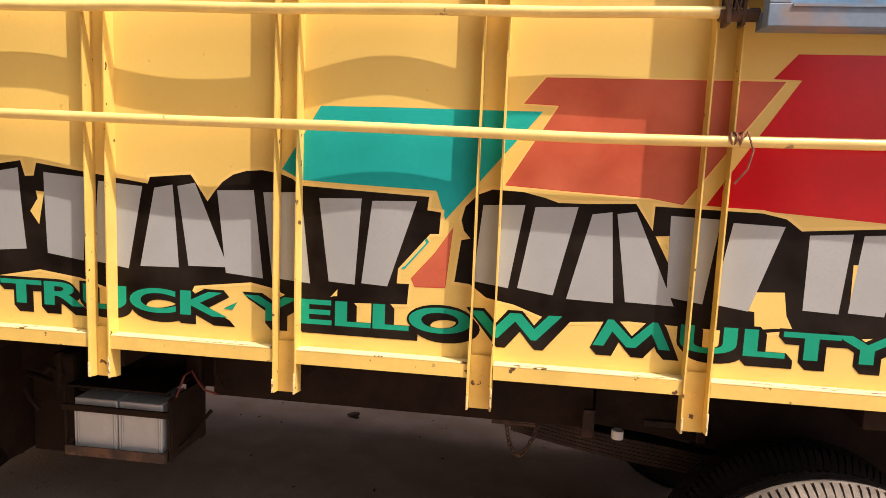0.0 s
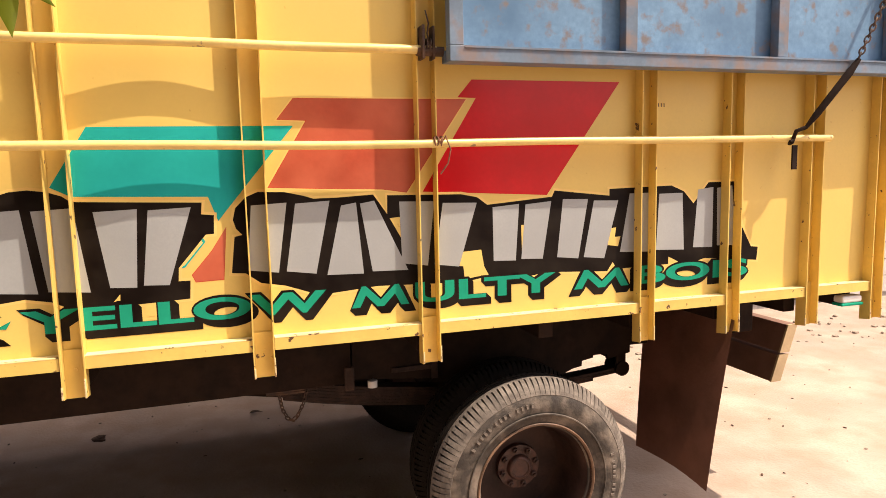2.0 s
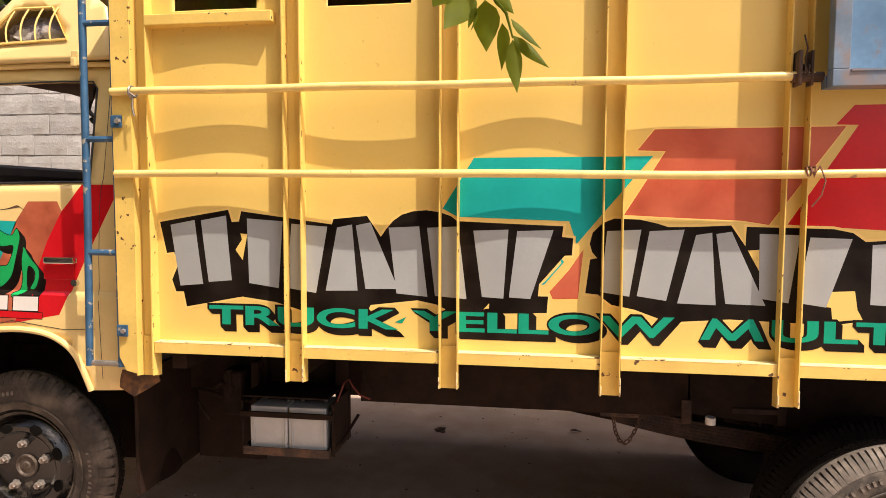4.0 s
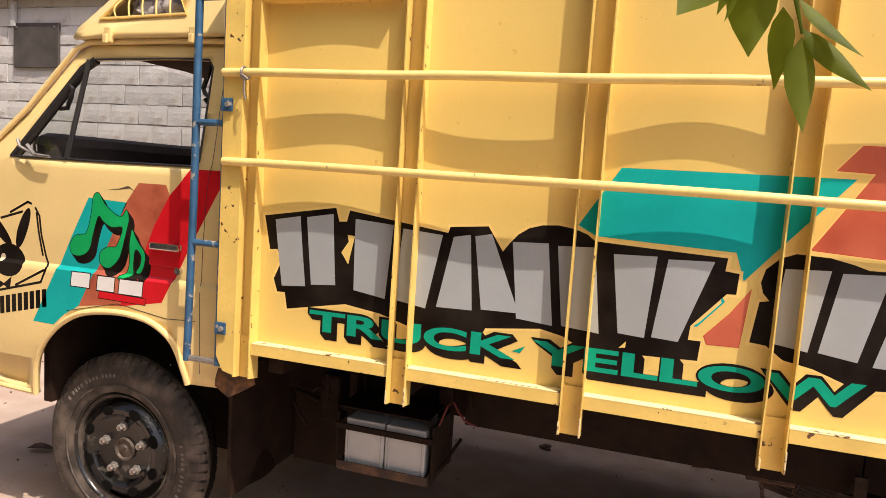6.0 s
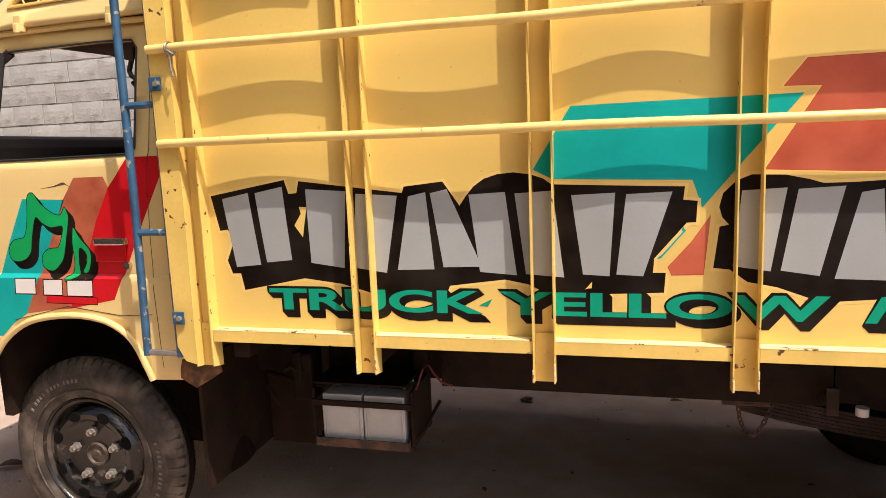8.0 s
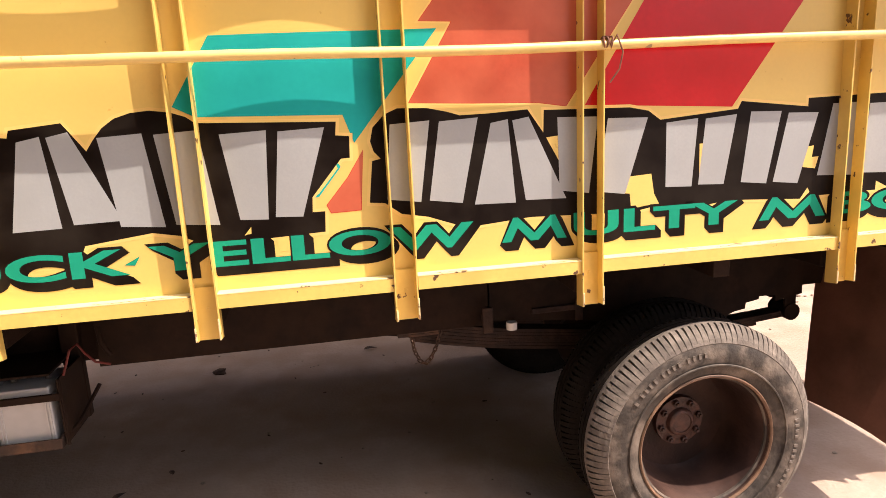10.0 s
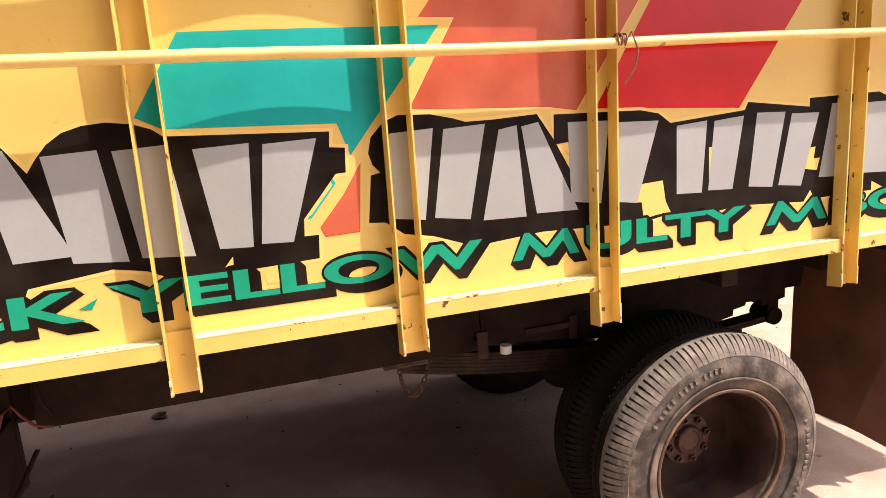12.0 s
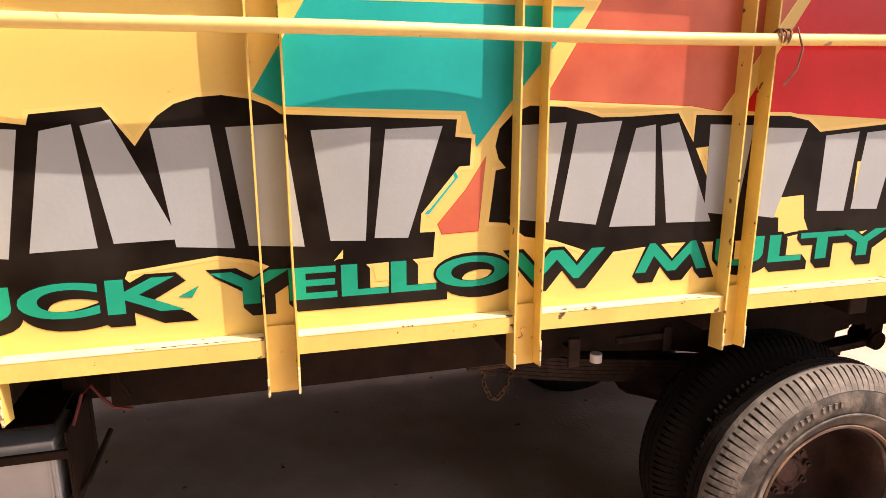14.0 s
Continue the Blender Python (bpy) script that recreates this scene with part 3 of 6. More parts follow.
BACK_A = [(-1.044, 1.454), (-0.773, 1.500), (-0.760, 1.456), (-0.733, 1.458), (-0.724, 1.495), (-0.554, 1.472), (-0.391, 1.450), (-0.385, 1.469), (-0.264, 1.481), (-0.214, 1.408),
          (-0.195, 1.435), (-0.170, 1.464), (-0.138, 1.486), (-0.098, 1.498), (-0.051, 1.502), (-0.001, 1.495), (0.036, 1.482), (0.058, 1.465), (0.417, 1.451), (0.413, 1.415), (0.450, 1.411),
          (0.447, 1.353), (0.423, 1.352), (0.339, 1.253), (0.336, 1.212), (0.370, 1.212), (0.366, 1.155), (0.051, 1.142), (-0.014, 1.174), (-0.082, 1.187), (-0.250, 1.166), (-0.262, 1.140),
          (-0.490, 1.136), (-0.602, 1.168), (-0.728, 1.185), (-0.946, 1.143), (-0.956, 1.199), (-0.986, 1.198), (-1.001, 1.242), (-0.971, 1.306), (-0.990, 1.344), (-1.019, 1.340)]
BACK_B = [(0.514, 1.430), (0.505, 1.393), (0.513, 1.365), (0.531, 1.345), (0.507, 1.340), (0.493, 1.226), (0.535, 1.222), (0.580, 1.188), (0.655, 1.174), (0.730, 1.147), (0.784, 1.136), (0.958, 1.150), (1.271, 1.140),
          (1.370, 1.157), (1.414, 1.148), (1.503, 1.142), (1.594, 1.154), (1.842, 1.140), (1.866, 1.174), (1.883, 1.146), (2.114, 1.150), (2.114, 1.179), (2.165, 1.154), (2.230, 1.150), (2.282, 1.163), (2.361, 1.158),
          (2.539, 1.140), (2.544, 1.194), (2.509, 1.198), (2.462, 1.280), (2.448, 1.331), (2.439, 1.434), (2.425, 1.463), (2.294, 1.463), (2.224, 1.383), (2.178, 1.431), (2.122, 1.455), (1.849, 1.450), (1.849, 1.425),
          (1.621, 1.451), (1.610, 1.429), (1.359, 1.409), (1.321, 1.437), (1.263, 1.449), (1.001, 1.454), (0.999, 1.391)]
BACK_B += [(0.953, 1.458), (0.834, 1.452), (0.757, 1.451), (0.723, 1.462), (0.666, 1.475), (0.584, 1.478), (0.547, 1.463)]
# places where the yellow ground shows through the black
WINDOWS = [[(-0.728, 1.415), (-0.702, 1.413), (-0.715, 1.353), (-0.722, 1.318), (-0.748, 1.356), (-0.723, 1.393)], [(0.156, 1.313), (0.172, 1.299), (0.170, 1.250), (0.141, 1.250)],
           [(0.170, 1.184), (0.169, 1.165), (0.158, 1.164), (0.150, 1.161)], [(0.231, 1.148), (0.282, 1.150), (0.280, 1.111), (0.240, 1.109)],
           [(1.231, 1.246), (1.334, 1.252), (1.344, 1.192), (1.361, 1.160), (1.315, 1.157), (1.271, 1.150), (1.266, 1.197), (1.232, 1.201)], [(1.488, 1.332), (1.520, 1.332), (1.527, 1.229), (1.491, 1.223)],
           [(1.649, 1.295), (1.666, 1.296), (1.656, 1.243)], [(1.855, 1.302), (1.879, 1.305), (1.874, 1.269), (1.898, 1.270), (1.888, 1.233), (1.843, 1.240)], [(1.007, 1.377), (1.042, 1.380), (1.044, 1.310)]]
for shape in (BACK_A, BACK_B):
    part("painted_shape", flat_shape([grow(shape, 0.017)], side_skin, 0.0045, 0.029), BORDER, side_panel)
    part("painted_shape", flat_shape([shape], side_skin, 0.0070, 0.029), BLACK, side_panel, "black painted backing of the large bars")
for shape in WINDOWS:
    part("painted_shape", flat_shape([shape], side_skin, 0.0095, 0.029), YELLOW, side_panel)


def bars_in(quad, count):
    """Stout upright bars, side by side in a four-cornered field (tl, tr, br, bl)."""
    tl, tr, br, bl = [Vector(p) for p in quad]

    def at(u, v):
        p = (tl.lerp(tr, u)).lerp(bl.lerp(br, u), v)
        return (p.x, p.y)
    loops = []
    for k in range(count):
        u0, u1 = k / count + 0.05, (k + 1) / count - 0.05
        loops.append([at(u0, 0.02), at(u1, 0.0), at(u1, 1.0), at(u0, 0.98)])
    return loops


FIELDS = [
    [(-1.014, 1.447), (-0.769, 1.481), (-0.755, 1.246), (-0.979, 1.214)],
    [(-0.719, 1.476), (-0.391, 1.440), (-0.436, 1.203), (-0.714, 1.232)],
    [(-0.378, 1.443), (-0.245, 1.459), (-0.136, 1.226), (-0.430, 1.208)],
    [(-0.200, 1.445), (0.075, 1.447), (0.105, 1.195), (-0.170, 1.205)],
    [(0.098, 1.438), (0.400, 1.438), (0.319, 1.202), (0.136, 1.200)],
    [(0.548, 1.440), (0.822, 1.443), (0.768, 1.205), (0.530, 1.228)],
    [(0.840, 1.430), (0.962, 1.438), (1.082, 1.198), (0.775, 1.194)],
    [(1.026, 1.437), (1.335, 1.417), (1.262, 1.196), (1.035, 1.218)],
    [(1.366, 1.403), (1.620, 1.414), (1.584, 1.205), (1.370, 1.205)],
    [(1.642, 1.424), (1.900, 1.405), (1.840, 1.190), (1.620, 1.203)],
    [(1.925, 1.435), (2.185, 1.425), (2.200, 1.203), (1.880, 1.206)],
    [(2.235, 1.440), (2.418, 1.448), (2.445, 1.207), (2.215, 1.205)],
]
for quad in FIELDS:
    for loop in bars_in(quad, 2):
        part("painted_bar", flat_shape([loop], side_skin, 0.0125, 0.029), SILVER, side_panel, "large silver-grey painted bar with black surround")

for text, x0, x1 in (("TRUCK", -0.858, -0.150), ("YELLOW", -0.100, 0.785), ("MULTY", 0.868, 1.625), ("MBOIS", 1.702, 2.495)):
    way = -1 if text == "MBOIS" else 1
    part("lettering_shade", stacked([word_mesh(text, x0 - 0.007, x1 + 0.007, 1.072, 1.160, side_skin, 0.0120 + 0.00012 * j, 0.062, (way * 0.0014 * j, -0.0015 * j)) for j in range(13)]), BLACK, side_panel)
    part("lettering", word_mesh(text, x0, x1, 1.080, 1.152, side_skin, 0.0170, 0.030), GREEN, side_panel, "green painted word with a black outline")

part("painted_shape", flat_shape([[(-0.163, 1.107), (-0.121, 1.128), (-0.136, 1.104)]], side_skin, 0.0170), GREEN, side_panel)

# smears and scratches in the paint
rng = random.Random(8)
for k in range(16):
    z = 1.50 + 0.16 * rng.random()
    part("paint_dab", boxes((0.0605, 0.0612, -0.046 + 0.03 * rng.random(), -0.010, z, z + rng.uniform(0.002, 0.006))), TEAL, side_panel)
for pts in ([(1.148, 1.345), (1.156, 1.342), (1.150, 1.318), (1.157, 1.315)], [(1.150, 1.312), (1.157, 1.318), (1.149, 1.288), (1.144, 1.292)], [(1.144, 1.295), (1.158, 1.285), (1.156, 1.280), (1.142, 1.288)]):
    part("scratch", flat_shape([pts], side_skin, 0.008), BLACK, side_panel)
for k in range(6):
    x = 2.02 + 0.012 * k
    part("scratch", flat_shape([[(x, 1.765), (x + 0.004, 1.766), (x + 0.005, 1.752), (x + 0.001, 1.752)]], side_skin, 0.002), RUSTY, side_panel)

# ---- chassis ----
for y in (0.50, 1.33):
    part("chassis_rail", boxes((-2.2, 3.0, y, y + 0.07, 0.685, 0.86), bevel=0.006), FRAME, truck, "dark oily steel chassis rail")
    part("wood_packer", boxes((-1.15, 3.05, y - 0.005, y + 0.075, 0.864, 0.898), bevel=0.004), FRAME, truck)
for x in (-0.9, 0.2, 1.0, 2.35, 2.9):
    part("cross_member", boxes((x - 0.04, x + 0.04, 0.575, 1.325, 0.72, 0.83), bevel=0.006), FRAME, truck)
OLD_SPRING = material("dark_rusty_spring_steel", (0.030, 0.015, 0.010), 0.7, spec=0.3, vary=0.35, scale=16, bump=0.4, spots=(0.055, 0.028, 0.018), spot_scale=14, spot_amount=0.14, soft=0.2)
for y in (0.535, 1.365):
    bm = bmesh.new()
    for k in range(6):
        x_in, x_out = 0.52 + 0.035 * max(0, k - 1), 2.23 - (0.02 if k == 1 else 0.075 * k)
        nodes = []
        for a in range(17):
            x = x_in + (x_out - x_in) * a / 16
            u = max(0.0, min(1.0, (x - 1.15) / 0.75))
            u = u * u * (3 - 2 * u)
            nodes.append((x, (0.600 + 0.073 * ((1.53 - x) / 0.73) ** 2) * (1 - u) + (0.552 + 0.032 * ((x - 1.53) / 0.68) ** 2) * u - 0.0135 * k))
        for (x0, za), (x1, zb) in zip(nodes, nodes[1:]):
            v = [bm.verts.new(c) for c in ((x0, y - 0.035, za), (x1, y - 0.035, zb), (x1, y + 0.035, zb), (x0, y + 0.035, za), (x0, y - 0.035, za - 0.012), (x1, y - 0.035, zb - 0.012), (x1, y + 0.035, zb - 0.012), (x0, y + 0.035, za - 0.012))]
            for f in ((0, 1, 2, 3), (7, 6, 5, 4), (0, 4, 5, 1), (3, 2, 6, 7), (1, 5, 6, 2), (0, 3, 7, 4)):
                bm.faces.new([v[i] for i in f])
    part("leaf_spring", bm, OLD_SPRING, truck, "rusty stacked leaf spring")
    part("spring_hanger", boxes((2.135, 2.25, y - 0.04, y + 0.04, 0.645, 0.86), (2.195, 2.245, y - 0.05, y - 0.041, 0.56, 0.70), bevel=0.010), FRAME, truck)
    bm = bmesh.new()
    for dx in (-0.05, 0.05):
        tube(bm, [(1.53 + dx, y - 0.045, 0.30), (1.53 + dx, y - 0.045, 0.565), (1.53 + dx, y + 0.045, 0.565), (1.53 + dx, y + 0.045, 0.30)], 0.008, 8)
    part("u_bolt", bm, RUSTY, truck)
bm = bmesh.new()
tube(bm, [(1.53, 0.20, 0.35), (1.53, 0.75, 0.35), (1.53, 0.84, 0.37), (1.53, 0.95, 0.38), (1.53, 1.06, 0.37), (1.53, 1.15, 0.35), (1.53, 1.70, 0.35)], [0.055, 0.06, 0.11, 0.15, 0.11, 0.06, 0.055], 20)
part("rear_axle", bm, FRAME, truck, smooth=True)
bm = bmesh.new()
tube(bm, [(-1.79, 0.34, 0.40), (-1.79, 1.56, 0.40)], 0.045, 14)
part("front_axle", bm, FRAME, truck, smooth=True)
bm = bmesh.new()
tube(bm, [(1.45, 0.95, 0.40), (-0.2, 0.95, 0.68)], 0.04, 14)
part("drive_shaft", bm, FRAME, truck, smooth=True)
bm = bmesh.new()
tube(bm, [(-0.2, 0.95, 0.68), (-0.45, 0.95, 0.69), (-0.75, 0.95, 0.70), (-0.95, 0.95, 0.70), (-1.5, 0.95, 0.70)], [0.06, 0.11, 0.14, 0.20, 0.23], 18)
part("gearbox", bm, FRAME, truck, "grimy dark gearbox and engine underside", smooth=True)
for pts, r in (([(-1.06, 0.42, 0.72), (-1.02, 0.40, 0.745), (-0.97, 0.40, 0.725), (-0.94, 0.44, 0.69)], 0.010), ([(-1.13, 0.40, 0.66), (-1.10, 0.39, 0.62), (-1.08, 0.41, 0.575)], 0.008),
               ([(-0.385, 0.40, 0.83), (-0.375, 0.38, 0.78), (-0.355, 0.39, 0.735)], 0.009), ([(-1.15, 0.44, 0.70), (-1.00, 0.43, 0.668), (-0.90, 0.44, 0.66)], 0.012), ([(-0.99, 0.41, 0.80), (-0.98, 0.40, 0.72), (-1.00, 0.42, 0.64)], 0.014)):
    bm = bmesh.new()
    tube(bm, pts, r, 8)
    part("hose", bm, FRAME, truck, smooth=True)
bm = bmesh.new()
tube(bm, [(-0.46, 0.27, 0.725), (-0.435, 0.28, 0.800), (-0.419, 0.30, 0.811), (-0.400, 0.30, 0.779), (-0.374, 0.30, 0.748), (-0.337, 0.32, 0.728)], 0.004, 6)
part("cable", bm, material("red_cable", (0.13, 0.014, 0.010), 0.6), truck, "thin red battery cable")
part("air_tank", boxes((-1.02, -0.93, 0.40, 0.50, 0.60, 0.80), (-0.90, -0.86, 0.42, 0.5, 0.62, 0.84), bevel=0.015), FRAME, truck)
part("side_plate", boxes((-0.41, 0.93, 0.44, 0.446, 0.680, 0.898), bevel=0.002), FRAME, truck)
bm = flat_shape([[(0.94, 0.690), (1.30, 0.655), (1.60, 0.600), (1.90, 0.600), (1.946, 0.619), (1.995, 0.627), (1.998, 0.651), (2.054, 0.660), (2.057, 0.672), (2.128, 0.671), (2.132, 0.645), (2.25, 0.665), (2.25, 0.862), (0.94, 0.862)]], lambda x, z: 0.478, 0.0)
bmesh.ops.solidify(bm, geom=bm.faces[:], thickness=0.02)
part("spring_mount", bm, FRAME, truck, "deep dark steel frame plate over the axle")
for y in (0.535, 1.365):
    for x, z, r in ((2.228, 0.582, 0.036), (2.215, 0.680, 0.026)):
        bm = bmesh.new()
        tube(bm, [(x, y - 0.055, z), (x, y + 0.05, z)], r, 14)
        part("spring_eye", bm, FRAME, truck, smooth=True)
part("bracket", boxes((0.594, 0.745, 0.452, 0.492, 0.661, 0.671), (0.594, 0.745, 0.452, 0.458, 0.6712, 0.679), bevel=0.002), RUSTY, truck, "rusty flat bracket with hanging chain")
part("bracket", boxes((0.893, 0.932, 0.372, 0.388, 0.672, 0.768), (0.90, 0.925, 0.388, 0.44, 0.70, 0.73), bevel=0.005), OLD_SPRING, truck)
part("bracket", boxes((1.10, 1.30, 0.448, 0.462, 0.700, 0.722), (1.27, 1.30, 0.440, 0.4475, 0.66, 0.745), bevel=0.003), OLD_SPRING, truck)
part("strap", boxes((0.655, 0.683, 0.4585, 0.464, 0.6712, 0.90), bevel=0.001), FRAME, truck)
bm = bmesh.new()
tube(bm, [(1.014, 0.425, 0.660), (1.014, 0.425, 0.688)], 0.020, 12)
part("cap", bm, WHITE, truck, "small white plastic cap", smooth=True)


def chain_mesh(points, size=0.017, wire=0.0035):
    """Links threaded along a line, turned a quarter one from the next."""
    bm = bmesh.new()
    pts = [Vector(p) for p in points]
    seg, carry, k = [], 0.0, 0
    for a, b in zip(pts, pts[1:]):
        d = (b - a).length
        s = carry
        while s < d:
            seg.append((a.lerp(b, s / d), (b - a).normalized()))
            s += size * 1.45
        carry = s - d
    for k, (p, d) in enumerate(seg):
        side = d.orthogonal().normalized()
        if k % 2:
            side = d.cross(side)
        loop = [p + d * (size * math.sin(t)) + side * (size * 0.55 * math.cos(t)) for t in [2 * math.pi * i / 10 for i in range(11)]]
        tube(bm, loop, wire, 5, cap=False)
    return bm


part("hanging_chain", chain_mesh([(0.645, 0.475, 0.655), (0.655, 0.475, 0.595), (0.674, 0.475, 0.556), (0.692, 0.475, 0.545), (0.712, 0.475, 0.560), (0.738, 0.475, 0.610), (0.757, 0.475, 0.672)], 0.012, 0.0028), RUSTY, truck, "short rusty chain loop")

# rear under-run beams, flaps, marker lamp
def leaning_beam(z0, z1, y0, y1, grow_by=0.0):
    """A plank across the tail that leans back towards its top."""
    bm = bmesh.new()
    g = grow_by
    foot = [(x + 0.34 * (z - 0.44), z) for x, z in ((3.03 - g, z0 - g), (3.085 + g, z0 - g), (3.085 + g, z1 + g), (3.03 - g, z1 + g))]
    ends = [[bm.verts.new((x, y, z)) for x, z in foot] for y in (y0, y1)]
    bm.faces.new(ends[0])
    bm.faces.new(ends[1][::-1])
    for k in range(4):
        bm.faces.new((ends[0][k], ends[0][(k + 1) % 4], ends[1][(k + 1) % 4], ends[1][k]))
    return bm


for z0, z1 in ((0.445, 0.575), (0.590, 0.725)):
    beam = part("rear_beam", leaning_beam(z0, z1, 0.41, 1.46), FLAP, truck, "dark rear cross beam with pale sawn end")
    part("beam_end", leaning_beam(z0, z1, 0.397, 0.4085, 0.002), WOOD, beam)
for y in (0.74, 1.12):
    part("beam_stay", boxes((2.96, 3.025, y, y + 0.04, 0.55, 0.90)), FRAME, truck)


def flap_mesh(x, y0, y1, z0, z1, lean=0.0, spread=0.0):
    """A hanging rubber sheet; lean moves its foot along x, spread widens its head."""
    bm = bmesh.new()
    n = 8
    rows = []
    for j in range(n + 1):
        v = j / n
        row = []
        for i in range(7):
            u = i / 6
            bow = 0.025 * math.sin(math.pi * u) * (1 - v) + 0.02 * (1 - v) ** 2
            row.append(bm.verts.new((x + bow + lean * (1 - v), y0 + (y1 + spread * v - y0) * u + 0.015 * (v - 0.5), z0 + (z1 - z0) * v)))
        rows.append(row)
    for a, b in zip(rows, rows[1:]):
        for i in range(6):
            bm.faces.new((a[i], a[i + 1], b[i + 1], b[i]))
    bmesh.ops.solidify(bm, geom=bm.faces[:], thickness=0.007)
    return bm


part("mud_flap", flap_mesh(2.415, -0.035, 0.46, 0.205, 0.905, -0.15, 0.10), FLAP, truck, "large dull rubber rear mud flap", smooth=True)
part("mud_flap", flap_mesh(2.415, 1.43, 1.90, 0.205, 0.905, -0.15), FLAP, truck, "large dull rubber rear mud flap", smooth=True)
part("mud_flap", flap_mesh(-1.25, 0.20, 0.46, 0.36, 0.80), FRAME, truck, "small dark flap behind the front wheel", smooth=True)
lamp = part("marker_lamp", boxes((2.98, 3.09, -0.03, 0.02, 0.925, 0.955), bevel=0.008), WHITE, truck, "white and green plastic marker lamp")
part("lens", boxes((2.975, 3.095, -0.032, 0.022, 0.912, 0.9245), bevel=0.004), GREEN, lamp)


# ---- wheels ----
TYRE = [(0.222, 0.034), (0.248, 0.014), (0.305, 0.0), (0.345, 0.006), (0.374, 0.024), (0.388, 0.045), (0.391, 0.095),
        (0.388, 0.145), (0.374, 0.166), (0.345, 0.184), (0.305, 0.19), (0.248, 0.176), (0.222, 0.156)]


HUB = material("greasy_hub_metal", (0.13, 0.10, 0.08), 0.6, metal=0.2, vary=0.3, scale=25, bump=0.3, spots=(0.05, 0.035, 0.025), spot_scale=30, spot_amount=0.2, soft=0.15)

RUST_HUB = material("rust_red_hub", (0.105, 0.045, 0.032), 0.55, metal=0.1, vary=0.35, scale=22, bump=0.4, spots=(0.05, 0.026, 0.02), spot_scale=24, spot_amount=0.2, soft=0.15)


def tread_mesh(count, outer, depth_in, land=0.34, flip=False):
    """Tread blocks round one shoulder."""
    bm = bmesh.new()
    for k in range(count):
        a = 2 * math.pi * k / count
        w = 2 * math.pi / count * land
        rows = [(0.350, 0.0065, 1.34), (0.364, 0.014, 1.26), (0.381, 0.028, 1.10), (0.397, 0.047, 0.96), (outer, 0.062, 0.86)]
        grid_v = []
        for r, y, s in rows:
            y = 0.19 - y if flip else y
            jit = 1 + 0.18 * noise.noise((k * 1.7, r * 9, 2.0))
            for d in (-1, 1):
                t = a + d * w * s * jit
                grid_v.append((bm.verts.new((r * math.cos(t), y, r * math.sin(t))), bm.verts.new(((r - depth_in) * math.cos(t), y + (depth_in * (-0.5 if flip else 0.5)), (r - depth_in) * math.sin(t)))))
        for j in range(len(rows) - 1):
            l0, r0, l1, r1 = grid_v[2 * j], grid_v[2 * j + 1], grid_v[2 * j + 2], grid_v[2 * j + 3]
            bm.faces.new((l0[0], r0[0], r1[0], l1[0]))
            bm.faces.new((l0[0], l1[0], l1[1], l0[1]))
            bm.faces.new((r0[0], r0[1], r1[1], r1[0]))
        bm.faces.new((grid_v[-2][0], grid_v[-1][0], grid_v[-1][1], grid_v[-2][1]))
        bm.faces.new((grid_v[0][0], grid_v[0][1], grid_v[1][1], grid_v[1][0]))
    return bm


def crown_mesh():
    """Two ribs round the crown."""
    bm = bmesh.new()
    for y in (0.095, 0.118):
        prof = [(0.388, y - 0.009), (0.400, y - 0.0085), (0.400, y + 0.0085), (0.388, y + 0.009)]
        lathe(bm, prof, 60)
    return bm


def side_bar(r, y, w, h):
    """One raised bar on the sidewall, at the angle 0."""
    bm = bmesh.new()
    box(bm, r - h / 2, r + h / 2, y, y + 0.004, -w / 2, w / 2)
    return bm


tyre_me = finish(lathe(bmesh.new(), TYRE, 64, close=True), True)
ring_me = finish(lathe(bmesh.new(), [(0.275, 0.003), (0.277, -0.0015), (0.281, -0.0015), (0.283, 0.002)], 64), True)
lug_me, lug_back = [finish(tread_mesh(112, 0.402, 0.016, 0.36, f)) for f in (False, True)]
crown_me = finish(crown_mesh())
# dusty rib whose pale colour also stands for sun along the crown
crown_edge = finish(lathe(bmesh.new(), [(0.386, 0.0615), (0.4005, 0.0625), (0.4015, 0.072), (0.400, 0.0825), (0.386, 0.0835)], 72))
block_me, block_back = [finish(tread_mesh(62, 0.401, 0.010, 0.34, f)) for f in (False, True)]
mark_me = finish(side_bar(0.318, -0.0022, 0.009, 0.016))
for me, m in ((tyre_me, RUBBER), (ring_me, RUBBER), (lug_me, TREAD), (crown_edge, TREAD), (block_me, FRONT_RUBBER), (mark_me, TREAD), (crown_me, SHADED_RUBBER), (lug_back, SHADED_RUBBER), (block_back, SHADED_RUBBER)):
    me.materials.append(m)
bm = bmesh.new()
lathe(bm, [(0.226, 0.05), (0.238, 0.026), (0.239, 0.020), (0.235, 0.016), (0.230, 0.020), (0.228, 0.028), (0.226, 0.034), (0.214, 0.055), (0.207, 0.13), (0.200, 0.19), (0.182, 0.214), (0.12, 0.216), (0.075, 0.210), (0.0005, 0.210)], 56)
rear_rim = finish(bm, True)
rear_rim.materials.append(material("rust_brown_rim", (0.040, 0.019, 0.014), 0.6, spec=0.3, vary=0.35, scale=9, bump=0.2, spots=(0.060, 0.030, 0.022), spot_scale=8, spot_amount=0.17, soft=0.3))
bm = bmesh.new()
lathe(bm, [(0.090, 0.212), (0.088, 0.190), (0.052, 0.187), (0.048, 0.174), (0.044, 0.170), (0.036, 0.169), (0.033, 0.173), (0.0005, 0.172)], 32)
rear_hub = finish(bm, True)
rear_hub.materials.append(RUST_HUB)
bm = bmesh.new()
lathe(bm, [(0.239, 0.024), (0.2405, 0.016), (0.236, 0.0125), (0.231, 0.016), (0.229, 0.024)], 56)
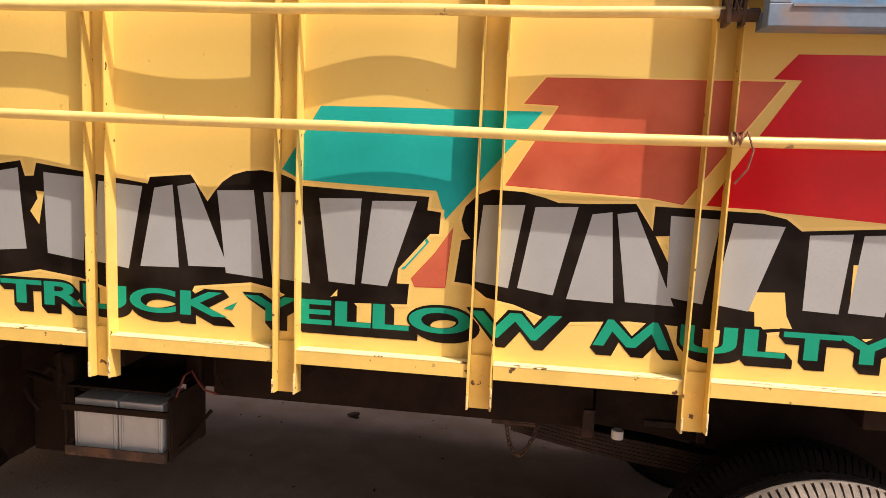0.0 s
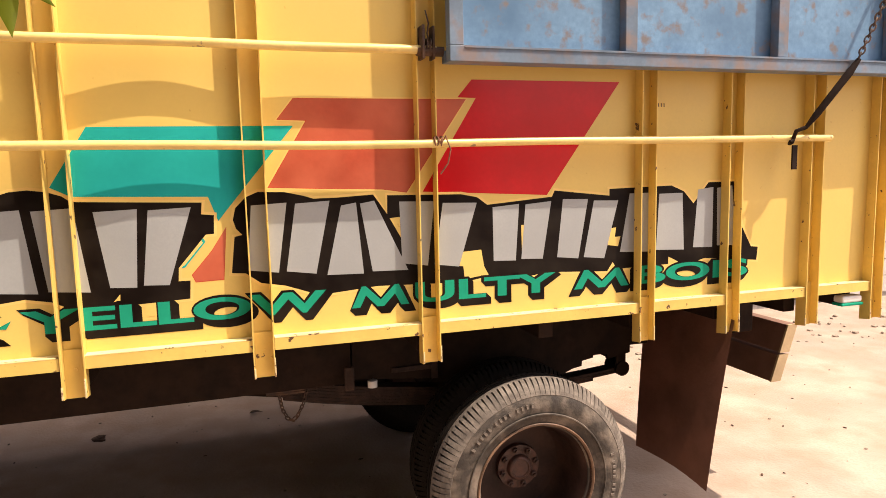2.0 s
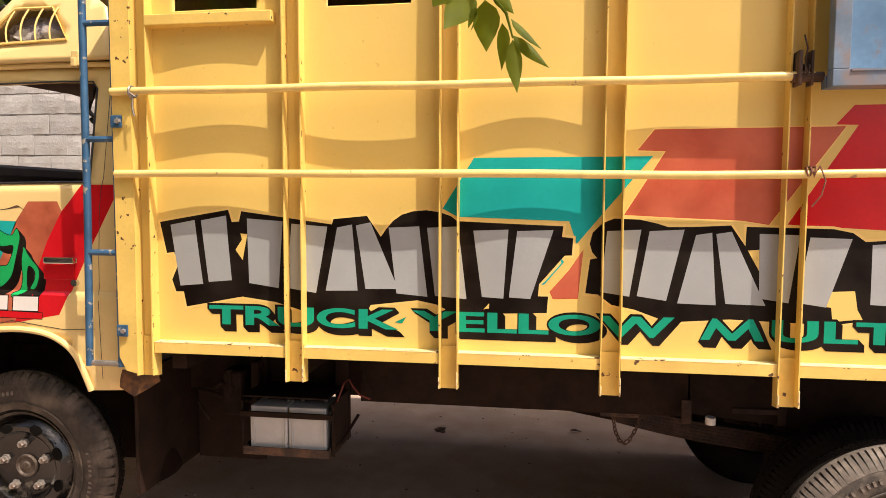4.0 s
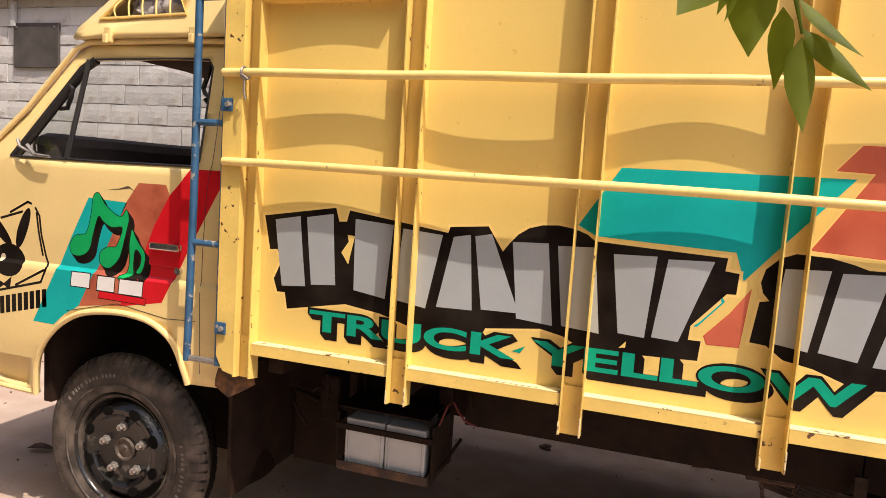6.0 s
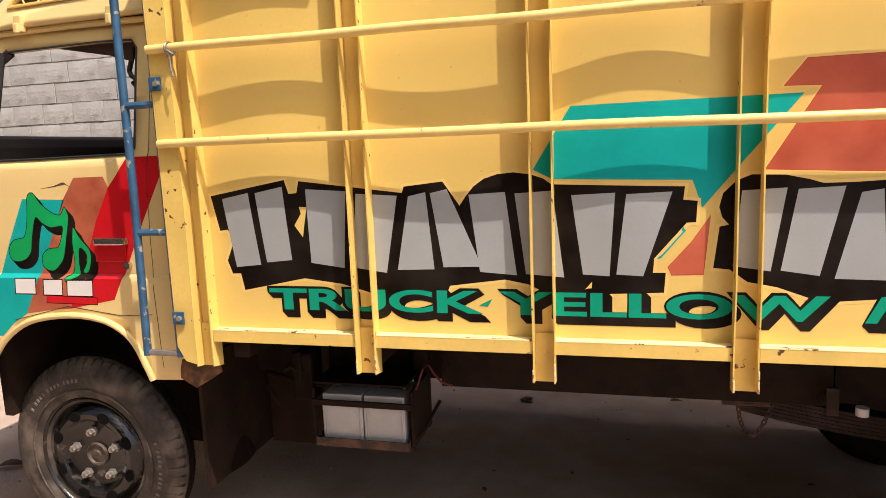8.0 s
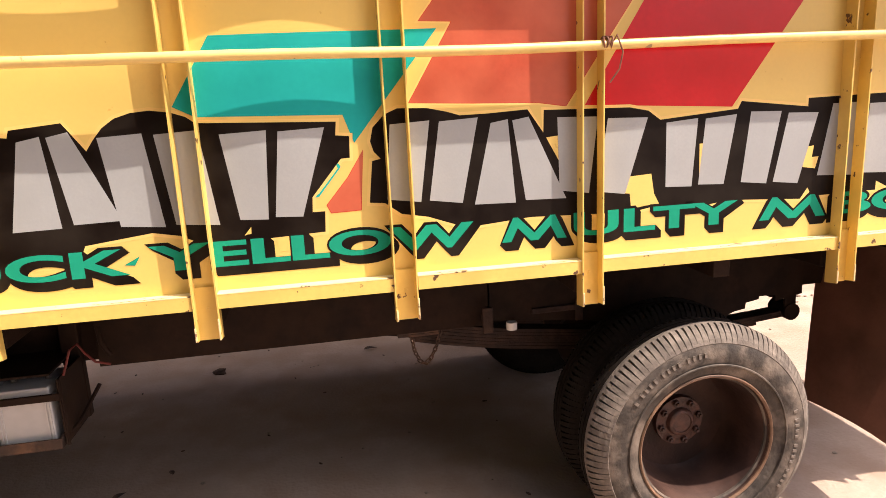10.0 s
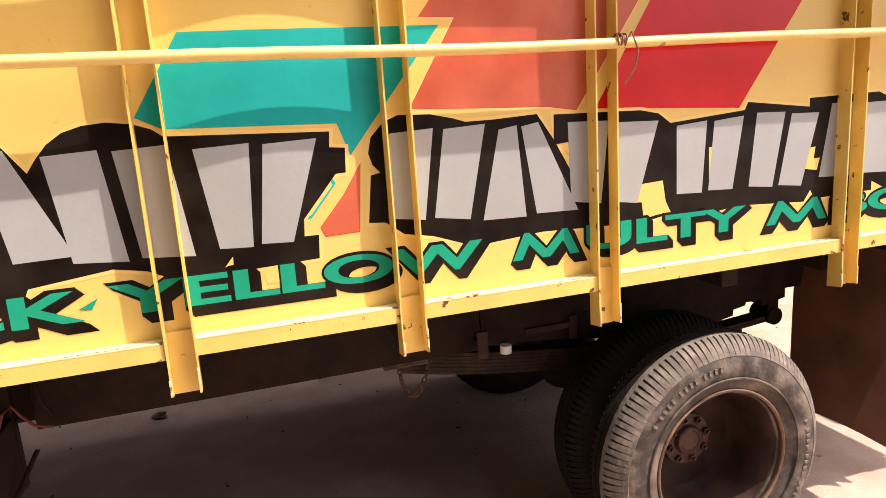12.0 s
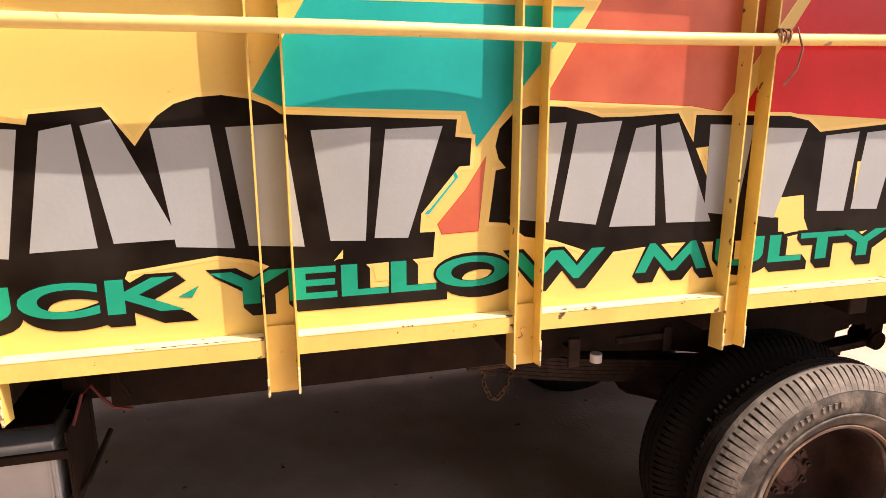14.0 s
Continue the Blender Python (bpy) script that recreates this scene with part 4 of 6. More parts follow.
edge_me = finish(bm, True)
edge_me.materials.append(material("bright_rust_rim_edge", (0.20, 0.115, 0.07), 0.6, vary=0.3, scale=20, bump=0.2))
bm = bmesh.new()
lathe(bm, [(0.225, 0.06), (0.246, 0.020), (0.248, 0.012), (0.242, 0.009), (0.235, 0.016), (0.229, 0.034), (0.214, 0.048), (0.205, 0.044), (0.192, 0.022), (0.175, 0.008), (0.155, 0.012), (0.140, 0.030), (0.125, 0.036), (0.0005, 0.036)], 56)
front_rim = finish(bm, True)
front_rim.materials.append(WHEEL_BLACK)
bm = bmesh.new()
lathe(bm, [(0.058, 0.038), (0.050, 0.020), (0.047, -0.004), (0.044, -0.012), (0.039, -0.013), (0.036, -0.006), (0.020, -0.008), (0.014, -0.014), (0.0005, -0.015)], 24)
front_hub = finish(bm, True)
front_hub.materials.append(HUB)
bm = bmesh.new()
lathe(bm, [(0.020, 0.0), (0.0195, -0.010), (0.0145, -0.011), (0.0145, -0.030), (0.011, -0.034), (0.0005, -0.034)], 6)
nut_me = finish(bm)
bm = bmesh.new()
lathe(bm, [(0.049, -0.002), (0.048, -0.0125), (0.0455, -0.0145), (0.042, -0.0145), (0.040, -0.010)], 28)
hub_ring = finish(bm, True)
hub_ring.materials.append(HUB)
nut_me.materials.append(BARE)
bm = bmesh.new()
lathe(bm, [(0.012, 0.0), (0.012, -0.013), (0.007, -0.014), (0.006, -0.022), (0.0005, -0.022)], 6)
small_nut = finish(bm)
small_nut.materials.append(RUST_HUB)
bm = bmesh.new()
lathe(bm, [(0.0005, -0.0008), (0.020, -0.0008), (0.024, 0.0), (0.025, 0.006)], 18)
for v in bm.verts:
    v.co.x *= 0.80
    v.co.z *= 1.15
hole_me = finish(bm)
# the rim is not pierced: near-black discs paint the shade inside each hole
HOLE_SHADE = material("painted_hole_shade", (0.004, 0.0035, 0.003), 0.9, spec=0.1, bump=0)
hole_me.materials.append(HOLE_SHADE)


def wheel(c, front, flip=False, inner=False):
    """One wheel: the rim with its tyre, hub and nuts. c is the middle of the outer tyre face."""
    w = part("wheel", front_rim if front else rear_rim, None, truck, "black steel wheel with bare nuts" if front else "deep-dished rust-brown steel wheel", at=c)
    if flip:
        w.rotation_euler = (0, 0, math.pi)

    def sub(name, me, place=(0, 0, 0), label="", ry=0.0, mat=None):
        o = new(name, me)
        if mat:
            o.material_slots[0].link = 'OBJECT'
            o.material_slots[0].material = mat
        o.parent = w
        o.location = place
        o.rotation_euler = (0, ry, 0)
        return tagged(o, label)
    # inner tyres take the copy of the rubber with shade in its colour
    dark = SHADED_RUBBER if inner else FRONT_RUBBER if front else None
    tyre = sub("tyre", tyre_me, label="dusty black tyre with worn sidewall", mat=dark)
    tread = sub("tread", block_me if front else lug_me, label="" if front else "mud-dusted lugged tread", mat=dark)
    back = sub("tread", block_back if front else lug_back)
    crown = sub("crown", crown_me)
    edge = sub("crown_edge", crown_edge, label="dusty edge of the tread with its sunlit tone in the colour", mat=dark)
    if front:
        edge.scale = crown.scale = back.scale = (1, 0.76, 1)
        tyre.scale = tread.scale = (1, 0.76, 1)
    else:
        sub("rim_edge", edge_me)
    sub("sidewall_ring", ring_me)
    for a0 in (95, -35):
        for k in range(13):
            sub("sidewall_mark", mark_me, ry=-radians(a0 + 3.6 * k + 2.2 * (k // 4)))
    sub("hub", front_hub if front else rear_hub, (0, 0.040 if front else 0, 0))
    n, r, y = (5, 0.098, 0.036) if front else (8, 0.072, 0.189)
    for k in range(n):
        a = 2 * math.pi * (k + 0.3) / n
        sub("nut", nut_me if front else small_nut, (r * math.cos(a), y, r * math.sin(a)))
    if front:
        sub("hub_ring", hub_ring, (0, 0.040, 0))
        for k in range(8):
            a = 2 * math.pi * (k + 0.5) / 8
            sub("hand_hole", hole_me, (0.174 * math.cos(a), 0.0075, 0.174 * math.sin(a)), ry=-a)
    return w


FW = (-1.785, 0.142, ground_z(-1.785) + 0.398)
RW = (1.533, -0.050, ground_z(1.575) + 0.398)
wheel(FW, True)
wheel(RW, False)
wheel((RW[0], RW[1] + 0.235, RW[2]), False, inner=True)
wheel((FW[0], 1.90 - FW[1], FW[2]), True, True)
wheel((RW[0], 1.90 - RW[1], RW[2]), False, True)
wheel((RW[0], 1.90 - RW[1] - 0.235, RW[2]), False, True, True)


# ---- cab ----
def cab_skin(x, z):
    y = 0.060
    if z > 1.58:
        y += (z - 1.58) * 0.24
    if 1.178 < z < 1.30:
        y += 0.006 * (1.30 - z) / 0.122
    if z < 1.178:
        y -= 0.006 * min(1, (1.178 - z) / 0.016) - 0.006 * max(0, 1 - (1.178 - z) / 0.016)
    if x < -2.45:
        y += 0.035 * ((-2.45 - x) / 0.15) ** 2
    if z < 0.85:
        y += (0.85 - z) * 0.12
    return y


def far_skin(x, z):
    return 1.90 - cab_skin(x, z)


def ring(points, n=3):
    """A smooth closed loop through the points."""
    return rounded([points[-1]] + points + points[:1], n)[n:-1]


def rounded(points, n=5):
    """A smooth line through the points."""
    out = []
    for k in range(len(points) - 1):
        p0, p1, p2, p3 = [Vector(points[max(0, min(len(points) - 1, k + d))]) for d in (-1, 0, 1, 2)]
        for m in range(n):
            u = m / n
            out.append(tuple(0.5 * (2 * p1 + (p2 - p0) * u + (2 * p0 - 5 * p1 + 4 * p2 - p3) * u * u + (3 * p1 - p0 - 3 * p2 + p3) * u ** 3)))
    return out + [tuple(points[-1])]


CREASE = (1.30, 1.178, 1.162)
ARCH = rounded([(-1.388, 0.79), (-1.404, 0.846), (-1.442, 0.926), (-1.495, 0.977), (-1.58, 1.013), (-1.714, 1.025), (-1.867, 1.006), (-1.965, 0.965), (-2.054, 0.892), (-2.122, 0.79), (-2.148, 0.69), (-2.155, 0.622)], 3)
CAB_SIDE = [(-2.555, 0.79), (-2.605, 1.0), (-2.612, 1.15), (-2.560, 1.40), (-2.478, 1.53), (-2.222, 1.785), (-2.03, 2.035), (-1.97, 2.058), (-1.24, 2.058),
            (-1.216, 1.90), (-1.216, 0.80), (-1.29, 0.795)] + ARCH + [(-2.20, 0.616), (-2.47, 0.630), (-2.548, 0.634)]
INSET = rounded([(-2.519, 0.782), (-2.34, 0.776), (-2.172, 0.772), (-2.188, 0.70), (-2.197, 0.651), (-2.28, 0.652), (-2.366, 0.656), (-2.466, 0.681), (-2.508, 0.722)], 1)
HOLE = [(-2.275, 1.597), (-2.20, 1.70), (-2.01, 1.965), (-1.965, 1.995), (-1.55, 2.003), (-1.41, 1.998), (-1.388, 1.97), (-1.372, 1.62), (-1.385, 1.603), (-1.8, 1.598)]
cab = part("cab", flat_shape([CAB_SIDE, HOLE, INSET], cab_skin, 0.0, 0.06, cuts=CREASE), CAB_YELLOW, truck, "yellow painted truck cab side and door", smooth=True)
s = cab.modifiers.new("thickness", 'SOLIDIFY')
s.thickness, s.offset = 0.018, -1.0
far = part("cab_far_side", flat_shape([CAB_SIDE, HOLE], far_skin, 0.0, 0.06), CAB_YELLOW, truck, smooth=True)
part("step_panel", flat_shape([grow(INSET, 0.012)], cab_skin, -0.034, 0.06, cuts=CREASE), CAB_YELLOW, cab, "recessed step panel below the door")
part("far_window_glass", flat_shape([HOLE], far_skin, -0.004), glass_material("dusty_window_glass", (0.70, 0.72, 0.70), 0.1), far)
part("door_lining", flat_shape([[(-2.40, 1.10), (-2.40, 1.52), (-2.24, 1.69), (-1.38, 1.70), (-1.25, 1.60), (-1.25, 1.10)]], far_skin, 0.15, 0.0), SEAT, far)


def across(line, mat, name, push, smooth=True):
    """A sheet across the cab that joins both sides along a line of (x, z)."""
    bm = bmesh.new()
    rows = []
    for x, z in line:
        y0 = cab_skin(x, z)
        row = []
        for k in range(9):
            u = k / 8
            swell = math.sin(math.pi * u) ** 0.35 if 0 < u < 1 else 0
            row.append(bm.verts.new((x - push[0] * swell, y0 + (1.90 - 2 * y0) * u, z + push[1] * swell)))
        rows.append(row)
    for a, b in zip(rows, rows[1:]):
        for k in range(8):
            bm.faces.new((a[k], a[k + 1], b[k + 1], b[k]))
    return part(name, bm, mat, truck, smooth=smooth)


across(CAB_SIDE[:5], CAB_YELLOW, "cab_front", (0.05, 0))
across([(-2.478, 1.53), (-2.222, 1.785), (-2.03, 2.035)], GLASS, "windscreen", (0.05, 0.01))
across([(-2.03, 2.035), (-1.97, 2.058), (-1.6, 2.062), (-1.24, 2.058)], CAB_YELLOW, "cab_roof", (0.0, 0.04))
across([(-1.235, 2.05), (-1.235, 0.86)], SEAT, "cab_back", (0.0, 0.0))
part("cab_floor", boxes((-2.40, -1.24, 0.10, 1.80, 1.07, 1.10)), SEAT, truck)
part("wheel_housing", boxes((-2.16, -1.26, 0.52, 1.38, 0.72, 1.065)), FRAME, truck)
part("front_guard", boxes((-2.16, -2.12, 0.12, 0.5195, 0.58, 1.05)), FRAME, truck)
part("cross_guard", boxes((-2.16, -2.12, 0.52, 1.38, 0.58, 0.7195)), FRAME, truck)
# added dark sheets stand in for the deep shade behind wheel and battery
part("splash_plate", boxes((-1.86, -1.262, 0.53, 0.545, 0.33, 0.7195), (-1.200, -0.88, 0.53, 0.545, 0.36, 0.6845)), FRAME, truck)
part("inner_guard", boxes((-1.235, -1.220, 0.10, 1.80, 0.36, 0.855)), FRAME, truck)
part("dashboard", boxes((-2.30, -2.14, 0.16, 1.74, 1.42, 1.700), bevel=0.05), SEAT, truck)
seat = part("seat", boxes((-1.9, -1.36, 0.2, 1.70, 1.12, 1.30), bevel=0.04), SEAT, truck)
part("backrest", boxes((-1.46, -1.34, 0.2, 1.70, 1.30, 1.66), bevel=0.04), SEAT, seat)
bm = bmesh.new()
tube(bm, [(-2.02 + 0.12 * math.cos(t), 1.42 + 0.19 * math.sin(t), 1.60 + 0.14 * math.cos(t)) for t in [2 * math.pi * k / 24 for k in range(25)]], 0.012, 8, cap=False)
tube(bm, [(-2.02, 1.23, 1.60), (-2.02, 1.61, 1.60)], 0.01, 8)
part("steering_wheel", bm, PLASTIC, truck, smooth=True)

# arch lip, sills, drip rail, window rubber
bm = bmesh.new()
tube(bm, [(x, cab_skin(x, z) - 0.004, z) for x, z in ARCH], 0.012, 8)
part("arch_lip", bm, CAB_YELLOW, cab, smooth=True)
bm = bmesh.new()
tube(bm, [(x, cab_skin(x, z) + 0.002, z) for x, z in rounded([(-2.155, 0.630), (-2.20, 0.628), (-2.36, 0.634), (-2.475, 0.650), (-2.530, 0.70), (-2.548, 0.79), (-2.60, 1.0), (-2.606, 1.15)], 4)], 0.012, 8)
part("sill_edge", bm, CAB_YELLOW, cab, smooth=True)
bm = bmesh.new()
tube(bm, [(x, cab_skin(x, z) - 0.012, z) for x, z in [(-2.494, 1.50), (-2.473, 1.545), (-2.222, 1.795), (-2.04, 2.036), (-1.98, 2.062), (-1.6, 2.068), (-1.225, 2.066)]], 0.011, 8)
part("drip_rail", bm, CAB_YELLOW, cab, smooth=True)
bm = bmesh.new()
loop = HOLE + HOLE[:1]
tube(bm, [(x, cab_skin(x, z) - 0.001, z) for x, z in loop], 0.004, 6, cap=False)
part("window_rubber", bm, PLASTIC, cab, smooth=True)
bm = bmesh.new()
tube(bm, [(-1.985, cab_skin(-1.985, 1.6), 1.600), (-1.975, cab_skin(-1.97, 1.99), 1.992)], 0.010, 8)
part("quarter_bar", bm, PLASTIC, cab, smooth=True)
bm = bmesh.new()
tube(bm, [(x + 0.014, cab_skin(x, z) + 0.012, z) for x, z in HOLE[:4]], 0.017, 8)
part("pillar_seal", bm, PLASTIC, cab, smooth=True)
part("window_glass", flat_shape([HOLE[:4] + [(-1.97, 1.994), (-1.985, 1.60)]], cab_skin, -0.006, cuts=CREASE), GLASS, cab)
for pts in ([(-2.085, 0.16, 1.900), (-2.055, 0.14, 1.893), (-2.028, 0.13, 1.874), (-2.035, 0.13, 1.845), (-2.066, 0.14, 1.800), (-2.10, 0.14, 1.797), (-2.136, 0.16, 1.806)],
            [(-1.43, 0.20, 1.99), (-1.465, 0.20, 1.90), (-1.45, 0.19, 1.88), (-1.42, 0.19, 1.86), (-1.43, 0.2, 1.83), (-1.455, 0.2, 1.86)]):
    bm = bmesh.new()
    tube(bm, pts, 0.009, 8)
    part("grab_handle", bm, PLASTIC, truck, smooth=True)

bm = flat_shape([[(-1.826, 2.010), (-1.537, 1.958), (-1.440, 1.930), (-1.425, 2.030), (-1.70, 2.035)]], lambda x, z: 0.20, 0.0)
bmesh.ops.solidify(bm, geom=bm.faces[:], thickness=0.008)
part("roof_lining", bm, material("brown_lining_board", (0.06, 0.036, 0.026), 0.8, vary=0.2, bump=0.1), truck, "dark brown lining board hanging under the cab roof")
bm = bmesh.new()
tube(bm, [(-2.215, 0.045, 1.665), (-2.198, 0.04, 1.635), (-2.12, 0.035, 1.608), (-2.04, 0.035, 1.602)], 0.006, 6)
tube(bm, [(-2.16, 0.04, 1.644), (-2.115, 0.035, 1.606)], 0.007, 6)
part("window_catch", bm, BARE, cab, "small bent grey metal window catch", smooth=True)

# door shut lines, thin and dark
for line in ([(-1.335, 0.84), (-1.345, 1.2), (-1.33, 1.5), (-1.315, 1.62), (-1.335, 2.03)], [(-2.485, 1.52), (-2.507, 1.28), (-2.512, 1.0), (-2.520, 0.80)], [(-1.97, 1.0), (-1.72, 1.058), (-1.49, 1.028), (-1.36, 1.035)]):
    bm = bmesh.new()
    fine = []
    for (xa, za), (xb, zb) in zip(line, line[1:]):
        fine += [(xa + (xb - xa) * k / 6, za + (zb - za) * k / 6) for k in range(6)]
    tube(bm, [(x, cab_skin(x, z) - 0.0003, z) for x, z in fine + [line[-1]]], 0.0013, 5)
    part("shut_line", bm, PLASTIC, cab)

part("door_handle", boxes((-1.552, -1.426, 0.026, 0.046, 1.288, 1.314), (-1.552, -1.530, 0.046, 0.058, 1.29, 1.312), (-1.448, -1.426, 0.046, 0.058, 1.29, 1.312), bevel=0.005), CHROME, cab, "chrome door handle")
part("handle_recess", boxes((-1.572, -1.442, 0.0535, 0.0585, 1.225, 1.286), bevel=0.002), RED, cab)
bm = bmesh.new()
tube(bm, [(-1.441, 0.066, 1.213), (-1.441, 0.048, 1.213)], 0.013, 14)
part("door_lock", bm, CHROME, cab, smooth=True)

# painted shapes on the door
CAB_TEAL = [(-1.87, 1.456), (-1.685, 1.449), (-1.728, 1.371), (-1.91, 1.026), (-1.98, 0.985), (-2.038, 0.935), (-2.143, 0.937)]
CAB_ORANGE = [(-1.692, 1.447), (-1.633, 1.527), (-1.508, 1.528), (-1.491, 1.490), (-1.558, 1.372), (-1.631, 1.197), (-1.709, 1.049), (-1.80, 1.042), (-1.91, 1.026), (-1.728, 1.371)]
CAB_RED = [(-1.403, 1.592), (-1.248, 1.592), (-1.264, 1.545), (-1.396, 1.306), (-1.512, 1.086), (-1.62, 1.066), (-1.709, 1.049), (-1.631, 1.197), (-1.558, 1.372), (-1.491, 1.490), (-1.454, 1.530)]
for shape, m, label in ((CAB_TEAL, TEAL, "teal painted stripe"), (CAB_ORANGE, BRICK_RED, "brick-red painted stripe"), (CAB_RED, RED, "glossy red painted stripe")):
    part("painted_shape", flat_shape([shape], cab_skin, 0.002, 0.06, cuts=CREASE), m, cab, label)


def door_mark(loop, m, off, label=""):
    part("painted_shape", flat_shape([loop], cab_skin, off, 0.06, cuts=CREASE), m, cab, label)


# painted music notes, black shade under green
BIG_NOTE = [(-1.847, 1.459), (-1.821, 1.476), (-1.792, 1.437), (-1.742, 1.401), (-1.708, 1.395), (-1.688, 1.421), (-1.676, 1.391), (-1.685, 1.348), (-1.709, 1.266), (-1.728, 1.226), (-1.768, 1.192),
            (-1.797, 1.193), (-1.816, 1.21), (-1.812, 1.245), (-1.785, 1.268), (-1.758, 1.273), (-1.734, 1.278), (-1.711, 1.322), (-1.707, 1.356), (-1.755, 1.351), (-1.794, 1.368), (-1.816, 1.389),
            (-1.83, 1.372), (-1.85, 1.306), (-1.863, 1.261), (-1.89, 1.234), (-1.926, 1.224), (-1.956, 1.232), (-1.961, 1.266), (-1.938, 1.299), (-1.906, 1.309), (-1.88, 1.317), (-1.86, 1.372)]
SMALL_NOTE = [(-1.661, 1.349), (-1.644, 1.321), (-1.624, 1.294), (-1.602, 1.265), (-1.603, 1.226), (-1.621, 1.187), (-1.642, 1.186), (-1.622, 1.217), (-1.617, 1.252), (-1.635, 1.274),
              (-1.648, 1.267), (-1.656, 1.213), (-1.657, 1.177), (-1.682, 1.163), (-1.713, 1.152), (-1.714, 1.166), (-1.686, 1.18), (-1.672, 1.223), (-1.671, 1.288)]
for loop in (ring(BIG_NOTE), ring(SMALL_NOTE)):
    part("painted_shade", stacked([flat_shape([grow([(x + 0.0028 * k, z - 0.003 * k) for x, z in loop], 0.006)], cab_skin, 0.0040 + 0.0001 * k, cuts=CREASE) for k in range(10)]), BLACK, cab)
    part("painted_shape", flat_shape([loop], cab_skin, 0.0070, cuts=CREASE), NOTE_GREEN, cab, "green painted music note with black edge")

# plain bars where the door carries small writing
for x0, x1, z in ((-1.946, -1.856, 1.131), (-1.817, -1.736, 1.128), (-1.711, -1.603, 1.126)):
    quad = [(x0 + 0.003, z + 0.028), (x1 + 0.003, z + 0.029), (x1 - 0.002, z - 0.027), (x0 - 0.003, z - 0.027)]
    door_mark(grow(quad, 0.008), BLACK, 0.0076)
    door_mark(quad, WHITE, 0.0086, "white painted bars with black edge")
LOW_BAR = [(-1.807, 1.097), (-1.585, 1.091), (-1.588, 1.068), (-1.810, 1.071)]
door_mark(grow(LOW_BAR, 0.005), BLACK, 0.0076)
door_mark([(-1.792, 1.490), (-1.723, 1.500), (-1.685, 1.512), (-1.675, 1.511), (-1.644, 1.489), (-1.671, 1.504), (-1.724, 1.496)], RUSTY, 0.004, "thin dark crack in the paint")
door_mark(LOW_BAR, RED, 0.0092)
for k in range(10):
    x = -2.388 + 0.0322 * k
    z = 0.9665 + 0.0076 * k
    door_mark([(x, z + 0.036), (x + 0.023, z + 0.041), (x + 0.025, z - 0.032), (x + 0.002, z - 0.037)], BLACK, 0.002)

EMBLEM_PALE = material("pale_cream_sign_paint", (0.62, 0.52, 0.36), 0.5, vary=0.08, bump=0.02)
# the emblem: a leaning double frame round a plain dark shape
FR_LINES = [[(-2.323, 1.342), (-2.208, 1.376)], [(-2.272, 1.369), (-2.179, 1.417), (-2.161, 1.411)], [(-2.139, 1.396), (-2.118, 1.365), (-2.107, 1.284), (-2.088, 1.205), (-2.073, 1.166), (-2.104, 1.1), (-2.379, 1.03), (-2.401, 1.064), (-2.442, 1.304), (-2.402, 1.343)],
            [(-2.133, 1.376), (-2.121, 1.297), (-2.105, 1.209)], [(-2.087, 1.151), (-2.238, 1.074)], [(-2.393, 1.113), (-2.424, 1.269)]]
for pts in FR_LINES:
    for (xa, za), (xb, zb) in zip(pts, pts[1:]):
        n = Vector((-(zb - za), xb - xa)).normalized() * 0.0048
        e = Vector((xb - xa, zb - za)).normalized() * 0.003
        door_mark([(xa - e.x + n.x, za - e.y + n.y), (xb + e.x + n.x, zb + e.y + n.y), (xb + e.x - n.x, zb + e.y - n.y), (xa - e.x - n.x, za - e.y - n.y)], BLACK, 0.002)
door_mark(ellipse(-2.282, 1.173, 0.084, 0.068), BLACK, 0.0035, "plain dark painted emblem in a leaning frame")
door_mark(ellipse(-2.205, 1.309, 0.090, 0.025, 68), BLACK, 0.003)
door_mark(ellipse(-2.333, 1.297, 0.090, 0.025, -46), BLACK, 0.003)
door_mark([(-2.34, 1.09), (-2.301, 1.075), (-2.259, 1.107), (-2.27, 1.05), (-2.302, 1.067), (-2.339, 1.043)], BLACK, 0.003)

door_mark(ellipse(-2.318, 1.180, 0.013, 0.017, -20), EMBLEM_PALE, 0.0045)

# roof visor with its barred side opening
VISOR = [(-2.035, 2.075), (-2.02, 2.115), (-1.90, 2.22), (-1.79, 2.34), (-1.70, 2.37), (-1.46, 2.37), (-1.37, 2.30), (-1.335, 2.20), (-1.325, 2.085)]
GAP = [(-1.915, 2.150), (-1.80, 2.265), (-1.76, 2.30), (-1.60, 2.30), (-1.515, 2.165)]


def visor_skin(x, z):
    return 0.135 + (z - 2.07) * 0.25


visor = part("roof_visor", flat_shape([VISOR, GAP], visor_skin, 0.0, 0.06), CAB_YELLOW, truck, "yellow roof visor with barred side opening", smooth=True)
s = visor.modifiers.new("thickness", 'SOLIDIFY')
s.thickness, s.offset = 0.02, -1.0
part("visor_far_side", flat_shape([VISOR], lambda x, z: 1.90 - visor_skin(x, z), 0.0, 0.06), CAB_YELLOW, visor, smooth=True)
bm = bmesh.new()
fr = [[bm.verts.new((x, visor_skin(x, z) + (1.90 - 2 * visor_skin(x, z)) * k, z)) for k in (0, 1)] for x, z in VISOR[:6]]
for a, b in zip(fr, fr[1:]):
    bm.faces.new((a[0], a[1], b[1], b[0]))
part("visor_front", bm, CAB_YELLOW, visor)
part("visor_floor", boxes((-1.98, -1.34, 0.16, 1.74, 2.095, 2.11)), SEAT, visor)
bm = bmesh.new()
